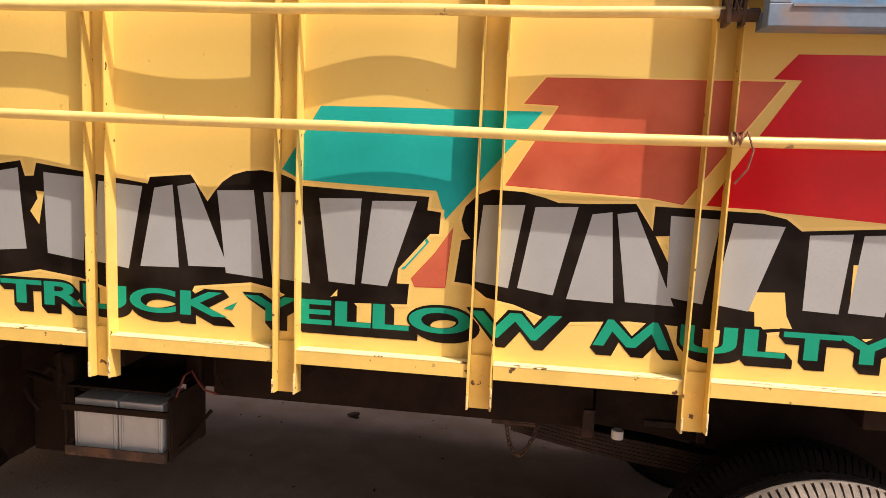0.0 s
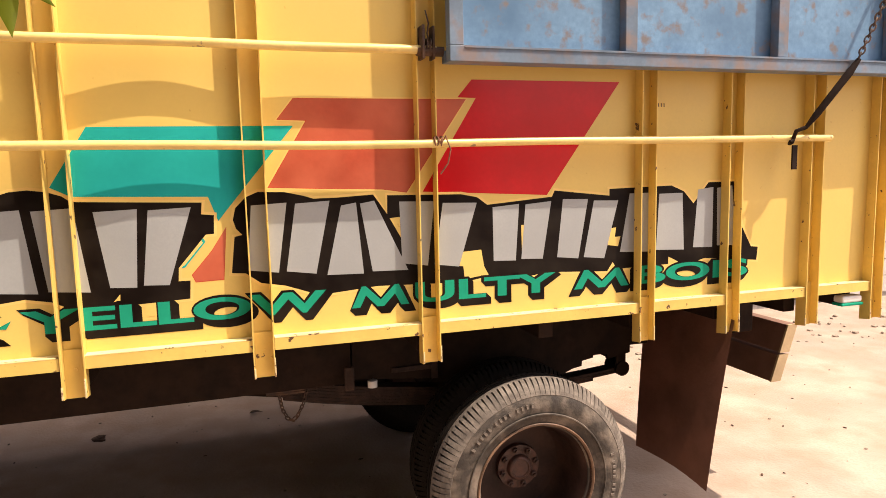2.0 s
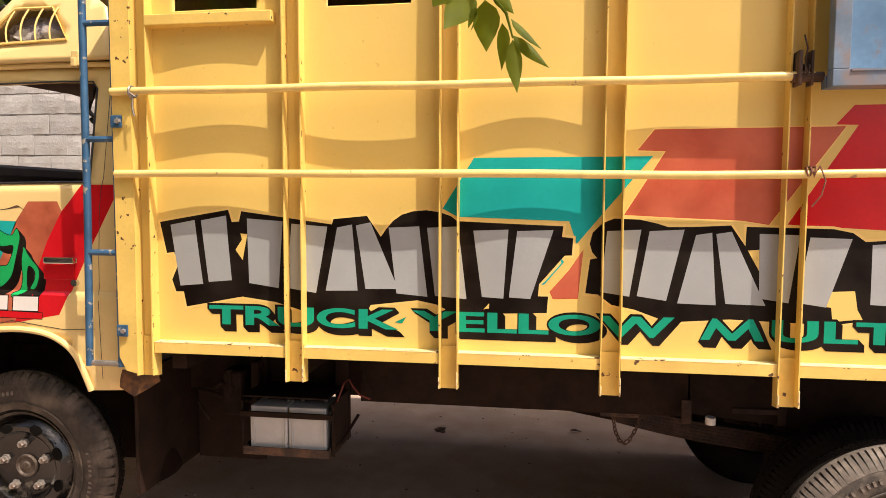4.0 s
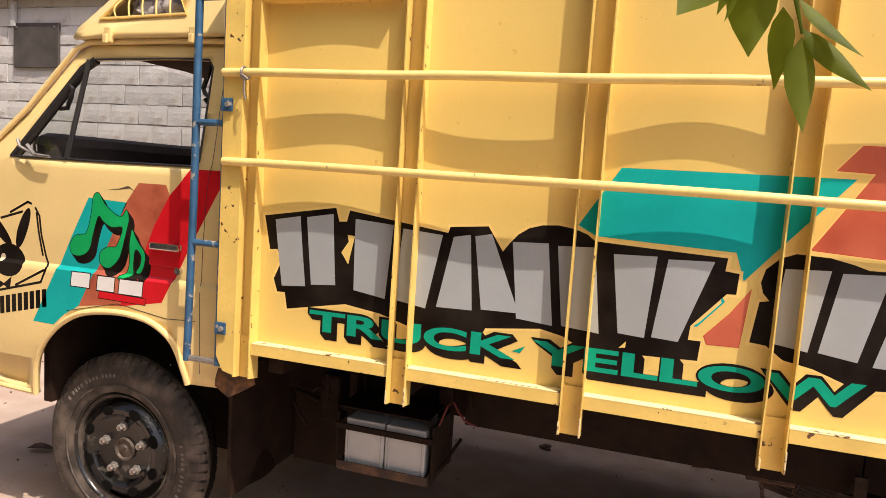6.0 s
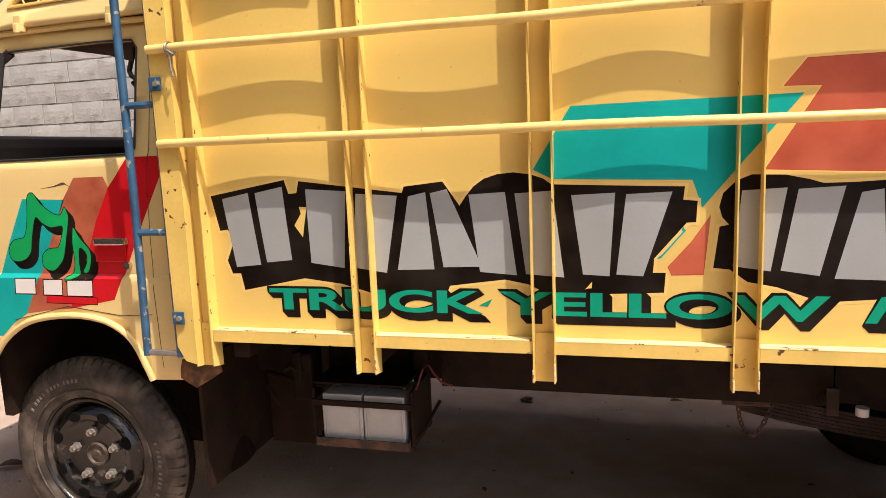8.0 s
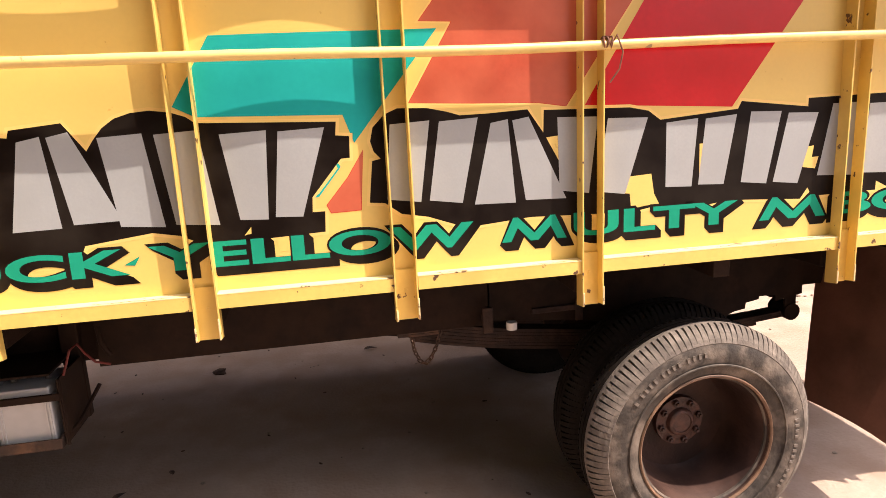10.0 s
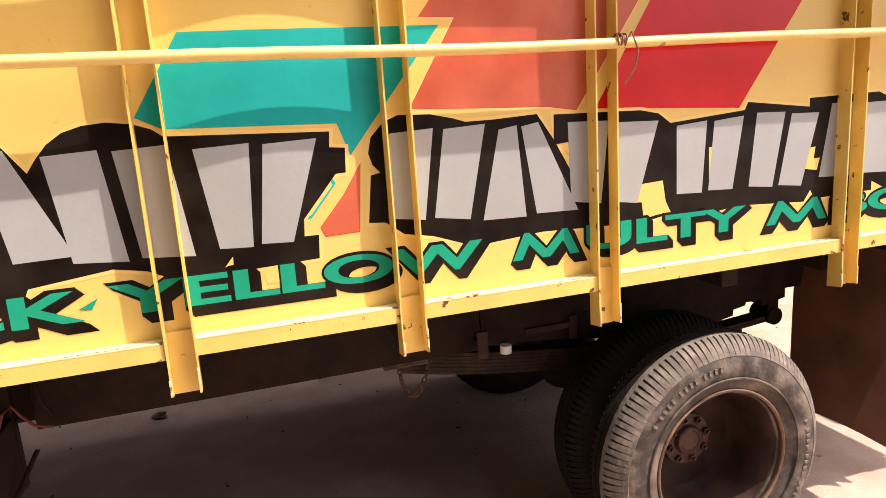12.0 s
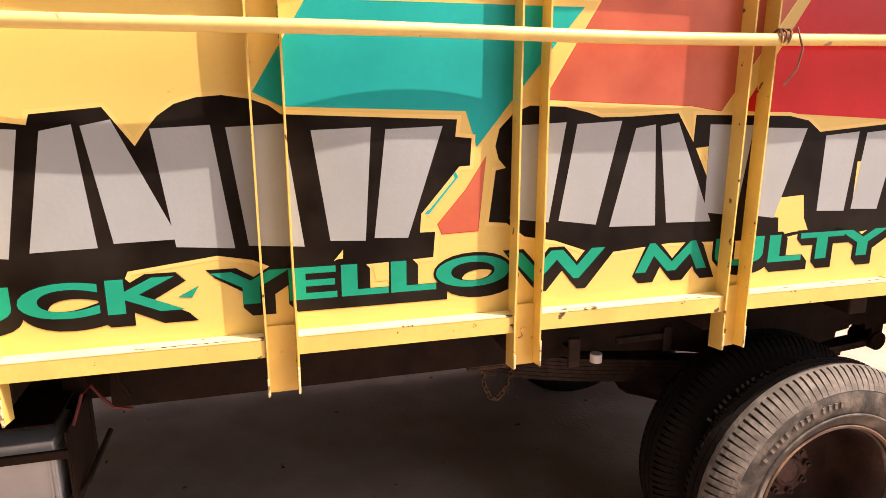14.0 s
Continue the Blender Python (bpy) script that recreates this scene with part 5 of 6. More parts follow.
tube(bm, [(x, visor_skin(x, z) - 0.004, z) for x, z in GAP + GAP[:1]], 0.006, 6, cap=False)
part("opening_rim", bm, BORDER, visor, smooth=True)
for k in range(5):
    x = -1.84 + 0.064 * k
    zt = min(2.30, 2.15 + (x + 1.915))
    pts = []
    for j in range(7):
        u = j / 6
        z = 2.155 + (zt - 2.155) * u
        pts.append((x - 0.012 * math.sin(math.pi * u) + 0.012 * u, visor_skin(x, z) - 0.004 - 0.010 * math.sin(math.pi * u), z))
    bm = bmesh.new()
    tube(bm, pts, 0.0036, 6)
    part("guard_bar", bm, BORDER, visor, smooth=True)
for x in (-1.858, -1.462):
    part("visor_clip", boxes((x - 0.016, x + 0.016, 0.125, 0.150, 2.055, 2.115), (x - 0.010, x + 0.010, 0.112, 0.126, 2.05, 2.085), bevel=0.004), CAB_YELLOW, visor)

# bumper, corner lamp, mirror
bm = bmesh.new()
prof = [(-2.860, 0.814), (-2.600, 0.837), (-2.586, 0.831), (-2.602, 0.638), (-2.611, 0.629), (-2.851, 0.611)]
ends = [[bm.verts.new((x, y, z)) for x, z in prof] for y in (0.085, 1.815)]
bm.faces.new(ends[0]); bm.faces.new(ends[1][::-1])
for k in range(6):
    bm.faces.new((ends[0][k], ends[0][(k + 1) % 6], ends[1][(k + 1) % 6], ends[1][k]))
bmesh.ops.bevel(bm, geom=bm.edges[:], offset=0.005, segments=2, affect='EDGES', profile=0.5)
bumper = part("front_bumper", bm, CAB_YELLOW, truck, "chunky yellow steel front bumper", smooth=True)
part("tread_plate", boxes((-2.80, -2.64, 0.12, 1.78, 0.838, 0.852), bevel=0.002), BARE, bumper, "grey chequered step plate")
part("bumper_bracket", boxes((-2.575, -2.40, 0.16, 0.24, 0.68, 0.82), (-2.575, -2.52, 0.16, 1.74, 0.70, 0.82)), FRAME, bumper)
part("bumper_rust", flat_shape([[(-2.849, 0.617), (-2.852, 0.645), (-2.838, 0.639), (-2.823, 0.625), (-2.805, 0.622), (-2.793, 0.616)]], lambda x, z: 0.0845, 0.001), RUSTY, bumper)
signal = part("corner_lamp", boxes((-2.630, -2.585, 0.115, 0.20, 1.20, 1.40), bevel=0.008), PLASTIC, truck, "black-framed amber corner lamp")
part("lens", boxes((-2.642, -2.592, 0.110, 0.18, 1.27, 1.37), bevel=0.008), AMBER, signal)
bm = bmesh.new()
tube(bm, [(-2.44, 0.09, 1.545), (-2.46, 0.05, 1.572), (-2.62, 0.03, 1.575), (-2.90, -0.01, 1.575), (-2.93, -0.015, 1.60), (-2.93, -0.015, 1.70)], 0.009, 8)
mirror = part("mirror_arm", bm, PLASTIC, truck, "black side mirror on a bent arm", smooth=True)


def oval(bm, x, k):
    """A ring of a rounded upright rectangle, turned a little outwards."""
    out = []
    c, d = math.cos(radians(-17)), math.sin(radians(-17))
    for t in [2 * math.pi * i / 32 for i in range(32)]:
        dx, dy = x + 2.9, k * 0.092 * math.copysign(abs(math.cos(t)) ** 0.55, math.cos(t))
        out.append(bm.verts.new((-2.9 + dx * c - dy * d, -0.015 + dx * d + dy * c, 1.742 + k * 0.155 * math.copysign(abs(math.sin(t)) ** 0.55, math.sin(t)))))
    return out


bm = bmesh.new()
rings = [oval(bm, x, k) for x, k in ((-2.94, 0.55), (-2.932, 0.85), (-2.915, 0.98), (-2.888, 1.0), (-2.882, 0.97), (-2.884, 0.92))]
for a, b in zip(rings, rings[1:]):
    for i in range(32):
        bm.faces.new((a[i], a[(i + 1) % 32], b[(i + 1) % 32], b[i]))
bm.faces.new(rings[0][::-1])
part("mirror_shell", bm, PLASTIC, mirror, smooth=True)
bm = bmesh.new()
rings = [oval(bm, -2.8855 + 0.004 * (1 - k * k), k) for k in (0.915, 0.7, 0.45, 0.2)]
for a, b in zip(rings, rings[1:]):
    for i in range(32):
        bm.faces.new((a[i], a[(i + 1) % 32], b[(i + 1) % 32], b[i]))
bm.faces.new(rings[-1])
part("mirror_glass", bm, MIRROR, mirror, smooth=True)

# blue ladder between cab and box
for x, foot, n in ((-1.308, -0.018, 0), (-1.19, -0.004, 1)):
    bm = bmesh.new()
    tube(bm, [(x + foot, -0.030, 0.915), (x + foot * 0.3, -0.030, 1.5), (x, -0.030, 2.5)], 0.0135, 10)
    rail = part("ladder_rail", bm, BLUE_PIPE, truck, "blue pipe ladder rail with worn paint", smooth=True)
for z in (0.925, 1.340, 1.755, 2.170):
    bm = bmesh.new()
    tube(bm, [(-1.312, -0.030, z), (-1.192, -0.030, z)], 0.0115, 8)
    part("ladder_rung", bm, BARE if z < 1 else BLUE_PIPE, truck, smooth=True)
for z in (1.055, 1.815):
    tab = part("ladder_bracket", boxes((-1.195, -1.150, -0.056, -0.050, z - 0.022, z + 0.022), bevel=0.003), BLUE_PIPE, truck)
    bm = bmesh.new()
    tube(bm, [(-1.165, -0.05, z), (-1.165, -0.066, z)], 0.009, 6)
    part("bolt", bm, BARE, tab)

# battery carrier under the bed
tray = part("battery_tray", boxes((-0.846, -0.482, 0.232, 0.237, 0.502, 0.536), (-0.846, -0.482, 0.2372, 0.50, 0.502, 0.507), (-0.846, -0.841, 0.238, 0.5, 0.5075, 0.54), (-0.487, -0.482, 0.238, 0.5, 0.5075, 0.54), bevel=0.001), RUSTY, truck, "rust-grey angle iron battery tray")
part("hold_down", boxes((-0.860, -0.470, 0.236, 0.247, 0.657, 0.680), bevel=0.003), FRAME, tray)
for x in (-0.860, -0.474):
    bm = bmesh.new()
    tube(bm, [(x, 0.262, 0.50), (x, 0.262, 0.715)], 0.006, 8)
    part("hold_down_rod", bm, FRAME, tray)
part("side_shield", boxes((-0.478, -0.472, 0.250, 0.50, 0.505, 0.72), bevel=0.002), FRAME, tray)
part("cover_plate", boxes((-0.865, -0.50, 0.270, 0.50, 0.728, 0.736), bevel=0.002), FRAME, tray)
for b in ((-0.87, -0.84, 0.46, 0.50, 0.4975, 0.88), (-0.53, -0.47, 0.46, 0.50, 0.4975, 0.88)):
    part("hanger", boxes(b, bevel=0.006), FRAME, tray)
bm = bmesh.new()
tube(bm, [(-0.500, 0.24, 0.508), (-0.46, 0.33, 0.54), (-0.42, 0.44, 0.62)], 0.007, 6)
part("stay", bm, FRAME, tray)

# ---- things on and round the truck ----
for k in range(2):
    x0 = -0.824 + 0.163 * k
    bat = thing("truck_battery", (x0 + 0.08, 0.34, 0.508), "pale grey truck battery with dusty ribbed case", "battery", "batteries in the tray")
    part("case", boxes((x0, x0 + 0.159, 0.253, 0.43, 0.508, 0.668), bevel=0.004), BATTERY, bat)
    part("lid", boxes((x0 + 0.002, x0 + 0.157, 0.256, 0.43, 0.6685, 0.698), bevel=0.004), BATTERY, bat)
    for r in (0.009, 0.018, 0.143, 0.152):
        part("rib", boxes((x0 + r - 0.0025, x0 + r + 0.0025, 0.2495, 0.2535, 0.514, 0.654)), BATTERY, bat)
    for r in (0.03, 0.13):
        bm = bmesh.new()
        tube(bm, [(x0 + r, 0.34, 0.698), (x0 + r, 0.34, 0.716)], 0.01, 8)
        part("terminal", bm, BARE, bat)

ramp = thing("loading_ramp", (2.3, -0.11, 1.88), "weathered blue steel loading ramp slung along the truck side", "ramp")
RX0, RX1, RZ0, RZ1 = 1.188, 3.36, 1.876, 2.75
part("plate", boxes((RX0 + 0.005, RX1 - 0.005, -0.092, -0.087, RZ0 + 0.004, RZ1)), BLUE, ramp)
part("bottom_member", boxes((RX0, RX1, -0.134, -0.0925, RZ0, RZ0 + 0.050), bevel=0.002), BLUE_FRAME, ramp)
part("bead", boxes((RX0 + 0.05, RX1 - 0.05, -0.1375, -0.1345, RZ0 + 0.043, RZ0 + 0.0495)), BLUE_FRAME, ramp)
for x in (RX0, 1.828, 2.485, 3.05):
    part("stile", boxes((x, x + 0.047, -0.134, -0.0925, RZ0 + 0.0505, RZ1), bevel=0.002), BLUE_FRAME, ramp)
part("back_frame", boxes((RX0, RX1, -0.0868, -0.050, RZ0 + 0.002, RZ0 + 0.04)), BLUE_FRAME, ramp)

sling = thing("sling_chain", (2.64, -0.07, 1.60), "rusty chain with dark tensioner hooked on a rod", "chain")
part("chain", chain_mesh([(2.855, -0.16, 1.935), (2.95, -0.165, 2.12), (3.12, -0.165, 2.45), (3.25, -0.15, 2.72)]), RUSTY, sling)
bm = bmesh.new()
tube(bm, [(2.665, -0.10, 1.665), (2.70, -0.115, 1.715), (2.82, -0.15, 1.875), (2.853, -0.16, 1.925)], [0.007, 0.013, 0.015, 0.009], 10)
part("tensioner", bm, FRAME, sling, smooth=True)
bm = bmesh.new()
tube(bm, [(2.668, -0.10, 1.668), (2.635, -0.085, 1.655), (2.63, -0.07, 1.61), (2.645, -0.045, 1.607), (2.655, -0.045, 1.635)], 0.008, 8)
tube(bm, [(2.63, -0.078, 1.62), (2.60, -0.09, 1.615)], 0.005, 6)
part("hook", bm, FRAME, sling, smooth=True)
part("strap_end", boxes((2.622, 2.645, -0.085, -0.078, 1.505, 1.60)), FRAME, sling)


def wire_loop(c, r, turns, tail):
    bm = bmesh.new()
    pts = [(c[0] + 0.006 * k / 8 + 0.004 * math.sin(k), c[1] + r * math.cos(2 * math.pi * k / 10), c[2] + r * math.sin(2 * math.pi * k / 10)) for k in range(10 * turns)]
    tube(bm, pts, 0.0028, 5)
    tube(bm, [pts[-1]] + tail, 0.0026, 5)
    return bm


tie = thing("wire_tie", (1.16, -0.06, 1.63), "twisted rusty orange wire tied round a rod", "wire")
part("wire", wire_loop((1.150, -0.0575, 1.6265), 0.0165, 4, [(1.185, -0.08, 1.645), (1.20, -0.085, 1.60), (1.19, -0.085, 1.555), (1.165, -0.08, 1.52)]), WIRE, tie, smooth=True)
tie2 = thing("wire_tie", (1.13, -0.06, 1.95), "dark rusty wire twisted round a hinge bracket", "wire")
part("wire", wire_loop((1.118, -0.0575, 1.935), 0.02, 4, [(1.13, -0.08, 1.97), (1.135, -0.08, 2.0), (1.125, -0.08, 2.04)]), RUSTY, tie2, smooth=True)
hook = thing("hook_clasp", (-1.09, -0.06, 1.9), "small grey steel clasp hung on a rod", "hook")
bm = bmesh.new()
tube(bm, [(-1.105, -0.058 + 0.021 * math.cos(t), 1.9165 + 0.021 * math.sin(t)) for t in [2 * math.pi * k / 12 for k in range(13)]], 0.004, 6, cap=False)
tube(bm, [(-1.10, -0.078, 1.91), (-1.075, -0.08, 1.895), (-1.07, -0.08, 1.905)], 0.004, 6)
tube(bm, [(-1.09, -0.078, 1.90), (-1.092, -0.078, 1.86), (-1.085, -0.078, 1.83)], 0.003, 6)
part("clasp", bm, BARE, hook, smooth=True)

sack = bmesh.new()
bmesh.ops.create_icosphere(sack, subdivisions=4, radius=1.0)
for v in sack.verts:
    n = v.co.normalized()
    f = 1 + 0.16 * noise.noise(n * 3.2) + 0.08 * noise.noise(n * 8)
    v.co = Vector((-1.66 + n.x * 0.21 * f, 0.285 + n.y * 0.085 * f, 2.195 + n.z * 0.09 * f))
single("folded_sheet", sack, CLOTH, "crumpled patterned sheet stowed in the roof visor", "cloth", smooth=True)

# ---- plants ----
def blade(bm, base, lean, length, width, droop):
    """A narrow arching blade of grass."""
    side = Vector((-lean.y, lean.x, 0)).normalized()
    prev = None
    for k in range(6):
        u = k / 5
        p = base + lean * (length * (0.35 * u + droop * u * u)) + Vector((0, 0, length * (u - 0.62 * droop * u * u * u)))
        w = width * (1 - u) ** 0.6 + 0.0008
        a, b = bm.verts.new(p + side * w), bm.verts.new(p - side * w + Vector((0, 0, 0.002)))
        if prev:
            bm.faces.new((prev[0], prev[1], b, a))
        prev = (a, b)


rng = random.Random(5)
for cx, cy, n, h in ((-6.75, 2.35, 620, 1.65), (-6.05, 2.42, 560, 1.5), (-7.7, 2.3, 420, 1.6)):
    bm = bmesh.new()
    for k in range(n):
        a = rng.uniform(0, 2 * math.pi)
        r = 0.20 * math.sqrt(rng.random())
        base = Vector((cx + r * math.cos(a) * 1.5, cy + r * math.sin(a), ground_z(cx) - 0.01))
        a += rng.uniform(-0.7, 0.7)
        blade(bm, base, Vector((math.cos(a), math.sin(a), 0)) * rng.uniform(0.25, 1.0), h * rng.uniform(0.55, 1.05), rng.uniform(0.006, 0.011), rng.uniform(0.1, 0.75))
    clump = thing("grass_clump", (cx, cy, ground_z(cx)), "tall arching clump of green grass by the wall", "grass", "grass clumps by the wall")
    part("foliage", bm, GRASS, clump, "long narrow green grass leaves", smooth=True, kind="stuff")
    bm = bmesh.new()
    for k in range(n // 2):
        a = rng.uniform(0, 2 * math.pi)
        base = Vector((cx + 0.22 * math.cos(a), cy + 0.16 * math.sin(a), ground_z(cx) - 0.01))
        a += rng.uniform(-0.5, 0.5)
        blade(bm, base, Vector((math.cos(a), math.sin(a), 0)) * rng.uniform(0.6, 1.1), h * rng.uniform(0.4, 0.8), rng.uniform(0.005, 0.009), rng.uniform(0.6, 1.25))
    part("dry_foliage", bm, STRAW, clump, "bleached arching dry grass leaves", smooth=True, kind="stuff")


def leaf(bm, root, along, across_v, length, width, fold=0.25):
    """A pointed leaf, folded along its midrib and bent down at the tip."""
    n = along.cross(across_v).normalized()
    mid, left, right = [], [], []
    for k in range(7):
        u = k / 6
        w = width * math.sin(math.pi * u ** 0.7) ** 1.1 if 0 < u < 1 else 0
        c = root + along * (length * u) - n * (0.10 * length * u * u)
        mid.append(bm.verts.new(c))
        if w:
            left.append(bm.verts.new(c + across_v * w + n * (w * fold)))
            right.append(bm.verts.new(c - across_v * w + n * (w * fold)))
    for s in (left, right):
        bm.faces.new((mid[0], s[0], mid[1]))
        for k in range(len(s) - 1):
            bm.faces.new((mid[k + 1], s[k], s[k + 1], mid[k + 2]))
        bm.faces.new((mid[-2], s[-1], mid[-1]))


def tree(cx, cy, h, spread, count, seed, size=0.045, label="leafy green tree behind the block wall", group="trees behind the wall", foliage=FAR_LEAF):
    """A tree behind the wall: forked trunk, limbs, and a crown of many small leaves with gaps."""
    r = random.Random(seed)
    base_z = ground_z(cx)
    t = thing("tree", (cx, cy, base_z), label, "tree", group)
    bm = bmesh.new()
    tube(bm, [(cx, cy, base_z - 0.1), (cx + 0.1, cy, base_z + h * 0.3), (cx - 0.05, cy, base_z + h * 0.55), (cx + 0.1, cy, base_z + h * 0.85)], [0.16, 0.13, 0.09, 0.03], 9)
    clumps = []
    for k in range(14):
        a, z0 = r.uniform(0, 6.28), base_z + h * r.uniform(0.35, 0.8)
        end = Vector((cx + math.cos(a) * spread * r.uniform(0.4, 1), cy + math.sin(a) * spread * 0.7 * r.uniform(0.3, 1), z0 + h * r.uniform(0.0, 0.25)))
        tube(bm, [(cx, cy, z0), tuple(Vector((cx, cy, z0)).lerp(end, 0.5) + Vector((0, 0, 0.15))), tuple(end)], [0.05, 0.03, 0.01], 6)
        clumps.append(end)
    part("trunk", bm, RUSTY, t, smooth=True)
    bm = bmesh.new()
    for k in range(count):
        c = r.choice(clumps)
        p = c + Vector((r.gauss(0, 1), r.gauss(0, 1), r.gauss(0, 0.8))) * spread * 0.22
        d = Vector((r.uniform(-1, 1), r.uniform(-1, 1), r.uniform(-1, 0.2))).normalized()
        s = d.orthogonal().normalized() * size * r.uniform(0.7, 1.3)
        q = d * size * r.uniform(2.7, 4.4)
        v = [bm.verts.new(x) for x in (p, p + q * 0.5 + s, p + q, p + q * 0.5 - s)]
        bm.faces.new(v)
    part("crown", bm, foliage, t)
    return t


tree(-12.0, 7.2, 6.5, 2.6, 9000, 1, 0.065)
tree(-8.2, 7.0, 6.0, 2.4, 9000, 2, 0.065)
tree(-4.6, 7.6, 6.5, 2.6, 8000, 3, 0.065)

branch = tree(-2.9, -3.7, 5.6, 2.3, 5200, 9, 0.045, "leafy green yard tree with a low hanging branch", "", LEAF)
bm = bmesh.new()
tube(bm, [(-2.85, -3.7, 2.6), (-2.0, -3.2, 3.35), (-1.0, -2.3, 3.3), (-0.3, -1.4, 2.95), (0.05, -1.10, 2.60)], [0.06, 0.045, 0.03, 0.016, 0.008], 8)
part("limb", bm, RUSTY, branch, smooth=True)
bm = bmesh.new()
tube(bm, [(0.05, -1.10, 2.60), (0.09, -1.28, 2.15), (0.232, -1.46, 1.842), (0.259, -1.46, 1.808), (0.278, -1.46, 1.782), (0.299, -1.46, 1.756), (0.307, -1.46, 1.727)], [0.008, 0.006, 0.004, 0.003, 0.0024, 0.0018, 0.001], 6)
twig = part("twig", bm, LEAF, branch, smooth=True)
# root and tip of each hanging leaf (x, z), half its width, and its turn
SPRAY = [((0.307, 1.725), (0.312, 1.66), 0.0095, 0.20), ((0.294, 1.746), (0.296, 1.69), 0.0080, -0.40), ((0.304, 1.752), (0.341, 1.706), 0.0049, 0.50), ((0.307, 1.73), (0.35, 1.688), 0.0070, 0.30),
         ((0.273, 1.774), (0.276, 1.712), 0.0153, -0.10), ((0.258, 1.789), (0.224, 1.735), 0.0171, 0.15), ((0.226, 1.793), (0.211, 1.766), 0.0139, -0.30), ((0.263, 1.766), (0.251, 1.742), 0.0042, 0.80),
         ((0.263, 1.761), (0.259, 1.731), 0.0032, -0.80), ((0.283, 1.785), (0.308, 1.754), 0.0080, 0.10), ((0.241, 1.822), (0.265, 1.776), 0.0147, -0.20), ((0.232, 1.842), (0.203, 1.79), 0.0153, 0.20),
         ((0.225, 1.868), (0.259, 1.815), 0.0160, 0.30)]
for k, ((rx, rz), (tx, tz), half, turn) in enumerate(SPRAY):
    bm = bmesh.new()
    root = Vector((rx, -1.46 + 0.004 * (k % 3), rz))
    way = Vector((tx, -1.46 + 0.010 * math.sin(k * 2.1), tz)) - root
    d = way.normalized()
    leaf(bm, root, d, d.cross(Vector((turn, -1, 0.2 * turn))).normalized(), way.length, half * 1.1, 0.3)
    part("leaf", bm, LEAF, twig, smooth=True)

bm = bmesh.new()
tube(bm, [(-1.25, -1.35, 3.2), (-1.10, -1.15, 2.5), (-1.0, -1.10, 2.10), (-0.965, -1.10, 1.955)], [0.008, 0.006, 0.004, 0.002], 6)
twig = part("twig", bm, LEAF, branch, smooth=True)
for root, way, length, width in (((-0.975, -1.10, 1.97), (0.06, 0, -1), 0.115, 0.013), ((-0.960, -1.095, 1.95), (0.28, 0.02, -1), 0.108, 0.007), ((-0.955, -1.09, 1.98), (0.75, 0.1, -0.7), 0.10, 0.012),
                                 ((-0.985, -1.10, 1.98), (-0.10, 0.0, -1), 0.098, 0.014), ((-0.990, -1.11, 2.00), (-0.7, 0.1, -0.7), 0.11, 0.013), ((-0.965, -1.10, 1.99), (0.16, -0.1, -1), 0.105, 0.012)):
    bm = bmesh.new()
    d = Vector(way).normalized()
    leaf(bm, Vector(root), d, d.cross(Vector((0.4, -1, 0.2))).normalized(), length, width)
    part("leaf", bm, LEAF, twig, smooth=True)

# ---- loose bits on the ground ----
rng = random.Random(21)
bm = bmesh.new()
for k in range(520):
    x, y = rng.uniform(-7, 8), rng.uniform(-2.6, 3.1)
    s = rng.uniform(0.003, 0.010) * (1.8 if rng.random() < 0.05 else 1)
    z = ground_z(x) + 0.003
    vs = bmesh.ops.create_icosphere(bm, subdivisions=1, radius=s)["verts"]
    for v in vs:
        v.co = Vector((x + v.co.x * rng.uniform(0.8, 1.5), y + v.co.y, z + v.co.z * 0.6))
for k in range(90):
    x, y = rng.uniform(3.4, 7.0), rng.uniform(2.35, 3.1)
    vs = bmesh.ops.create_icosphere(bm, subdivisions=1, radius=rng.uniform(0.008, 0.032))["verts"]
    turn = rng.uniform(0.7, 1.4)
    for v in vs:
        v.co = Vector((x + v.co.x * turn, y + v.co.y, ground_z(x) + 0.006 + v.co.z * 0.6))
dark = bmesh.new()
for k in range(420):
    x, y = rng.uniform(-7, 8), rng.uniform(-2.6, 3.1)
    s = rng.uniform(0.003, 0.009) * (2.2 if rng.random() < 0.05 else 1)
    turn = rng.uniform(0, 3.14)
    vs = bmesh.ops.create_icosphere(dark, subdivisions=1, radius=s)["verts"]
    for v in vs:
        a, b = v.co.x * 1.8, v.co.y * 0.8
        v.co = Vector((x + a * math.cos(turn) - b * math.sin(turn), y + a * math.sin(turn) + b * math.cos(turn), ground_z(x) + 0.004 + v.co.z * 0.5))
single("dry_litter", dark, RUSTY, "small dark crumbs and dry leaf bits strewn on the ground", "litter", kind="stuff")
single("pebbles", bm, STONE, "small pebbles and clods strewn on the yard", "pebbles", kind="stuff")


def dry_leaf(x, y, s, turn):
    bm = bmesh.new()
    leaf(bm, Vector((x, y, ground_z(x) + 0.012)), Vector((math.cos(turn), math.sin(turn), 0.05)), Vector((-math.sin(turn), math.cos(turn), 0)), s, s * 0.22, 0.5)
    single("dry_leaf", bm, RUSTY, "curled brown dry leaf lying on the ground", "leaf", "dry leaves on the ground")


for x, y, s, turn in ((-2.85, 0.62, 0.16, 0.4), (-0.55, 0.75, 0.07, 1.0), (-0.35, 0.9, 0.05, 2.0), (0.55, 2.2, 0.09, 0.2), (2.9, 1.1, 0.04, 0.5), (4.3, 2.1, 0.12, 0.3), (4.6, 2.3, 0.1, 2.2)):
    dry_leaf(x, y, s, turn)
bm = bmesh.new()
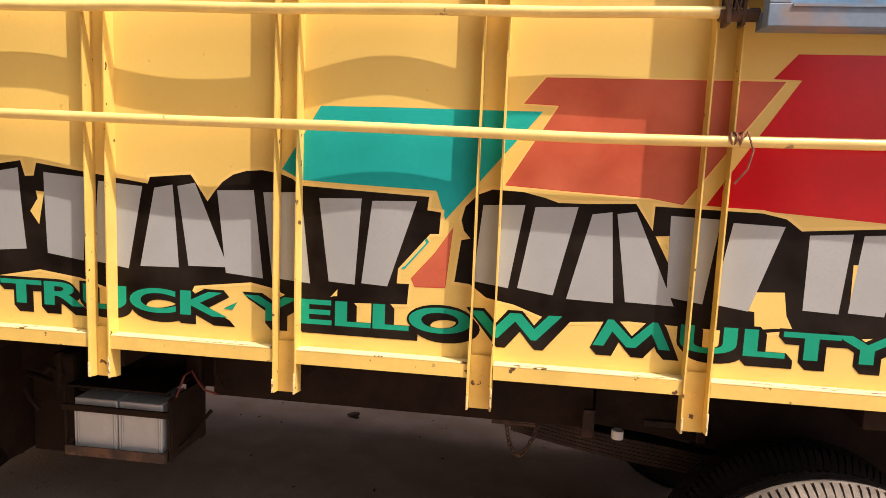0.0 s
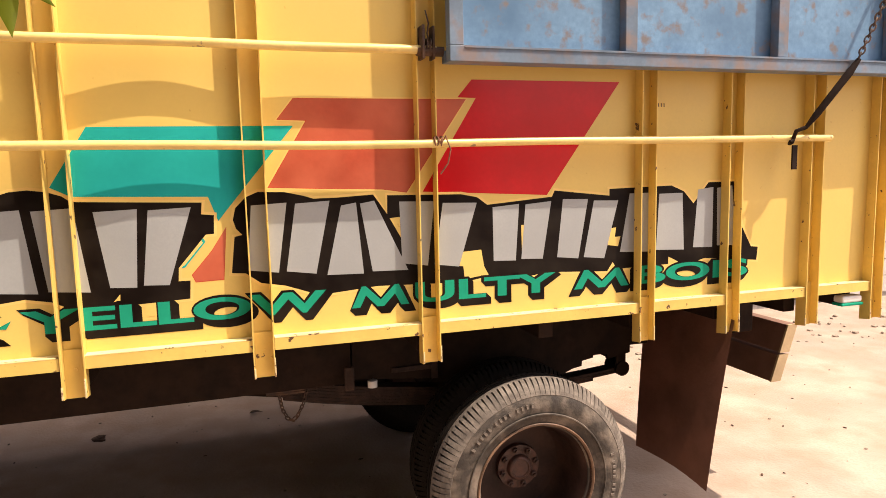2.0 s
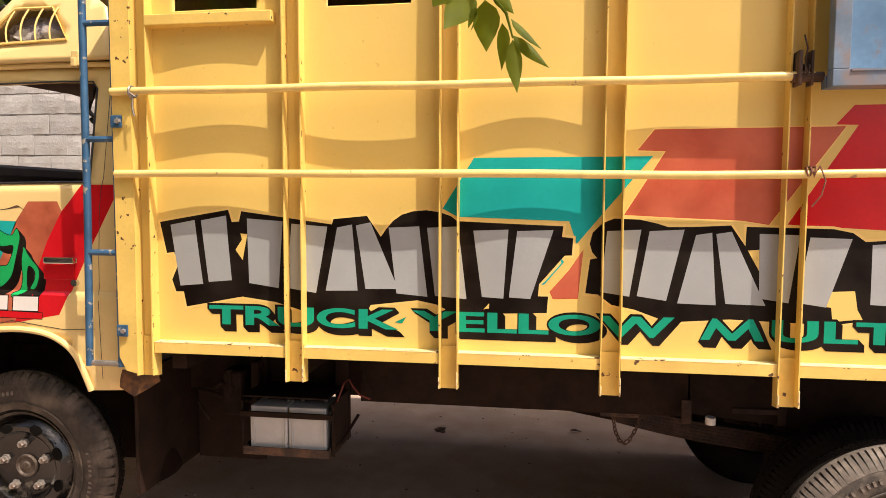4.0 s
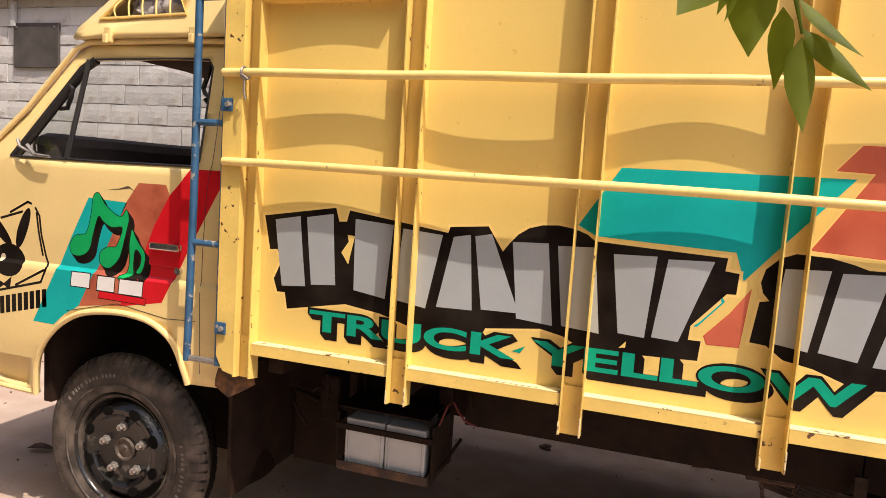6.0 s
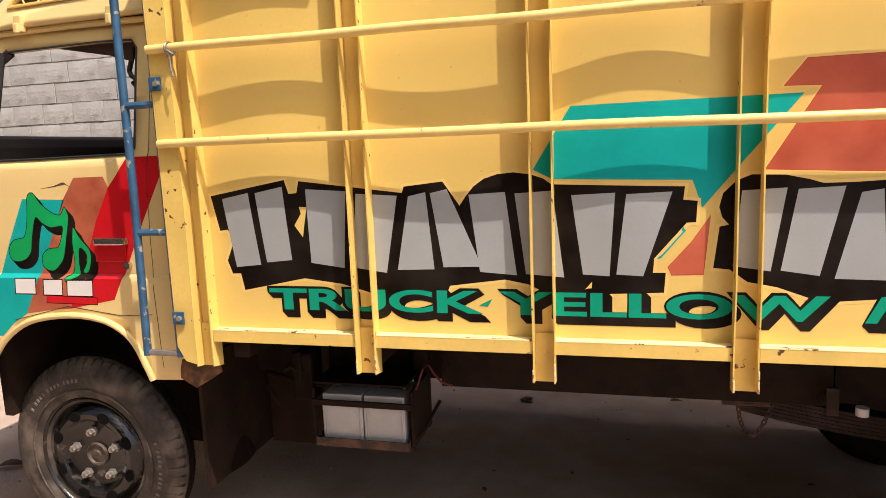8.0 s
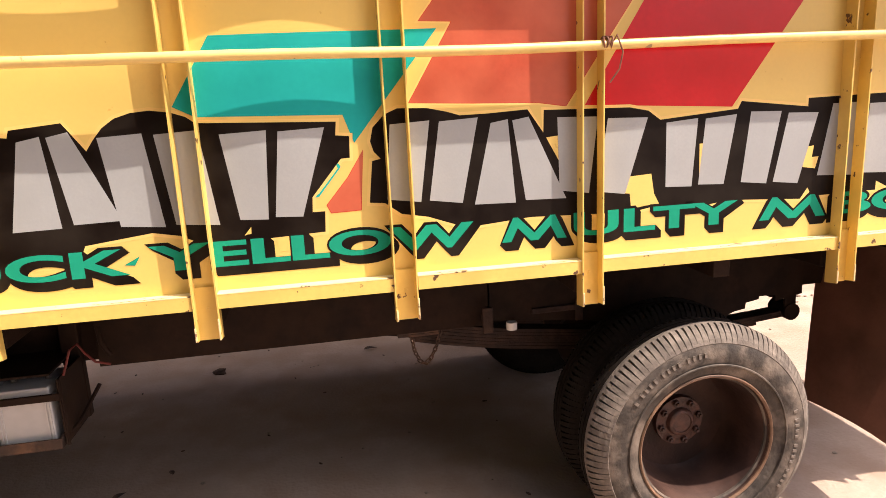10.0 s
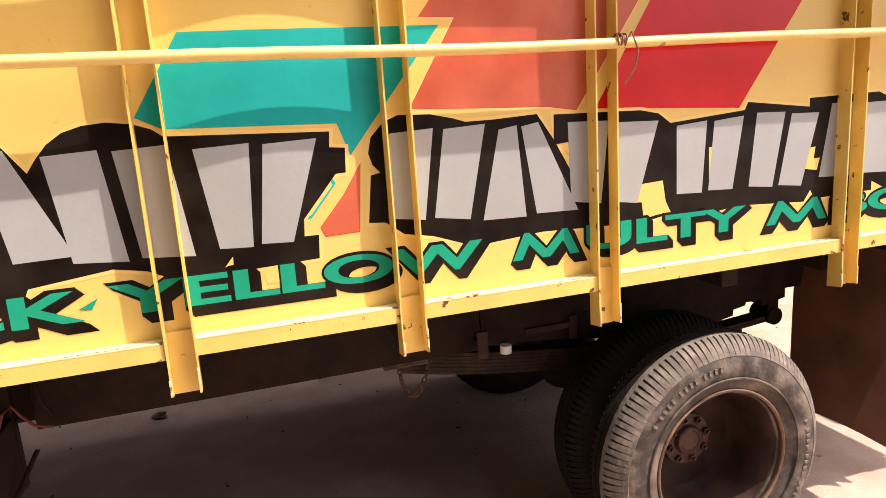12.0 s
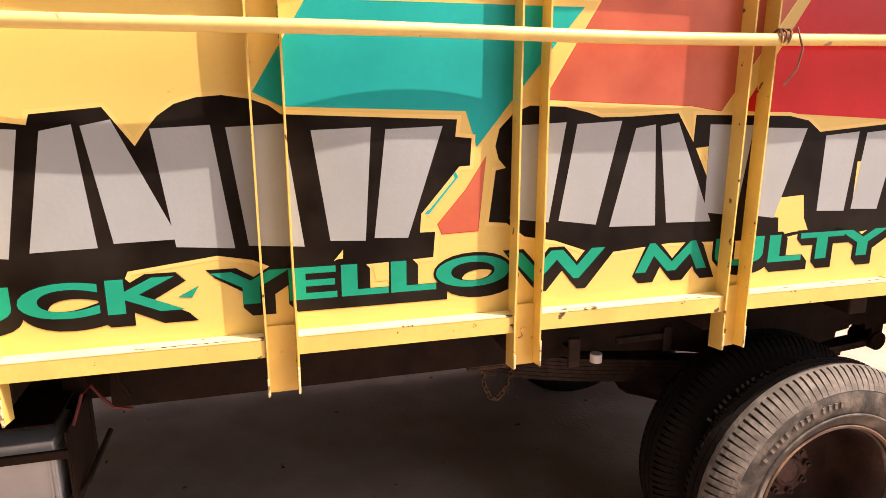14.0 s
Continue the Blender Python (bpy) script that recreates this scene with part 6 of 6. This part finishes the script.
bmesh.ops.create_icosphere(bm, subdivisions=2, radius=0.032)
for v in bm.verts:
    v.co = Vector((-0.30, 2.05, ground_z(-0.3) + 0.012)) + Vector((v.co.x * 1.3, v.co.y, v.co.z * 0.5)) * (1 + 0.9 * noise.noise(v.co * 50))
single("stone", bm, RUSTY, "dark lump of stone on the ground", "stone")

# ---- wall blocks, laid in courses ----
rng = random.Random(3)


def block_mesh(w, h, d, seed):
    """A block face under thick whitewash: uneven, with a ragged lip along its foot."""
    bm = bmesh.new()
    nx, nz = 5, 3
    face = []
    for j in range(nz + 1):
        row = []
        for i in range(nx + 1):
            u, v = i / nx, j / nz
            x = w * u + (0.004 * noise.noise((seed, v * 5, 1.0)) if i in (0, nx) else 0)
            z = h * v + (0.013 * noise.noise((u * 6 + seed, 3.0, v)) if j == 0 else 0.006 * noise.noise((u * 5, seed, v)) if j == nz else 0)
            y = -d - 0.006 * noise.noise((u * 3 + seed, v * 3, 7.0)) - (0.004 * noise.noise((u * 5, seed, 2.0)) if j == 0 else 0)
            if i in (0, nx) or j in (0, nz):
                y += 0.004
            row.append(bm.verts.new((x, y, z)))
        face.append(row)
    for a, b in zip(face, face[1:]):
        for i in range(nx):
            bm.faces.new((a[i], a[i + 1], b[i + 1], b[i]))
    rim = face[0] + [r[-1] for r in face[1:]] + face[-1][-2::-1] + [r[0] for r in face[-2:0:-1]]
    back = [bm.verts.new((v.co.x, 0.02, v.co.z)) for v in rim]
    for k in range(len(rim)):
        n = (k + 1) % len(rim)
        bm.faces.new((rim[n], rim[k], back[k], back[n]))
    me = finish(bm)
    me.materials.append(BLOCK)
    return me


BARE_BLOCK = material("bare_grey_block", (0.24, 0.205, 0.18), 0.95, vary=0.3, scale=14, bump=0.9, spots=(0.50, 0.47, 0.44), spot_scale=10, spot_amount=0.19, soft=0.1)
kinds = [block_mesh(0.353, 0.188, 0.006 + 0.002 * (k % 3), k * 3.7) for k in range(12)]
# bare collects the hidden blocks behind the truck, darkened to limit bounced light
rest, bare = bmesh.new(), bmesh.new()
count = 0
for row in range(17):
    z = 0.0 + 0.2 * row - 0.02
    x = -12.9 + (0.18 if row % 2 else 0.0)
    while x < 10.6:
        near = (-8.6 < x < -4.2 and row > 3)
        if near and count < 300:
            o = new("block", kinds[rng.randrange(12)])
            if rng.random() < 0.06:
                o.material_slots[0].link = 'OBJECT'
                o.material_slots[0].material = BARE_BLOCK
            o.parent = wall
            o.location = (x + rng.uniform(-0.006, 0.006), WALL_Y, z + rng.uniform(-0.004, 0.004))
            count += 1
        else:
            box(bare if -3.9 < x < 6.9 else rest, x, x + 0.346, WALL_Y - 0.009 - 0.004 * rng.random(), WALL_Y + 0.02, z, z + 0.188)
        x += 0.36
tagged(part("block_courses", rest, BLOCK, wall), kind="stuff")
# invented dark finish: keeps the wall from lighting the ground under the bed
part("bare_courses", bare, BLOCKER_BROWN, wall, "unseen stretch of block wall, darkened to cut bounce under the truck", kind="stuff")
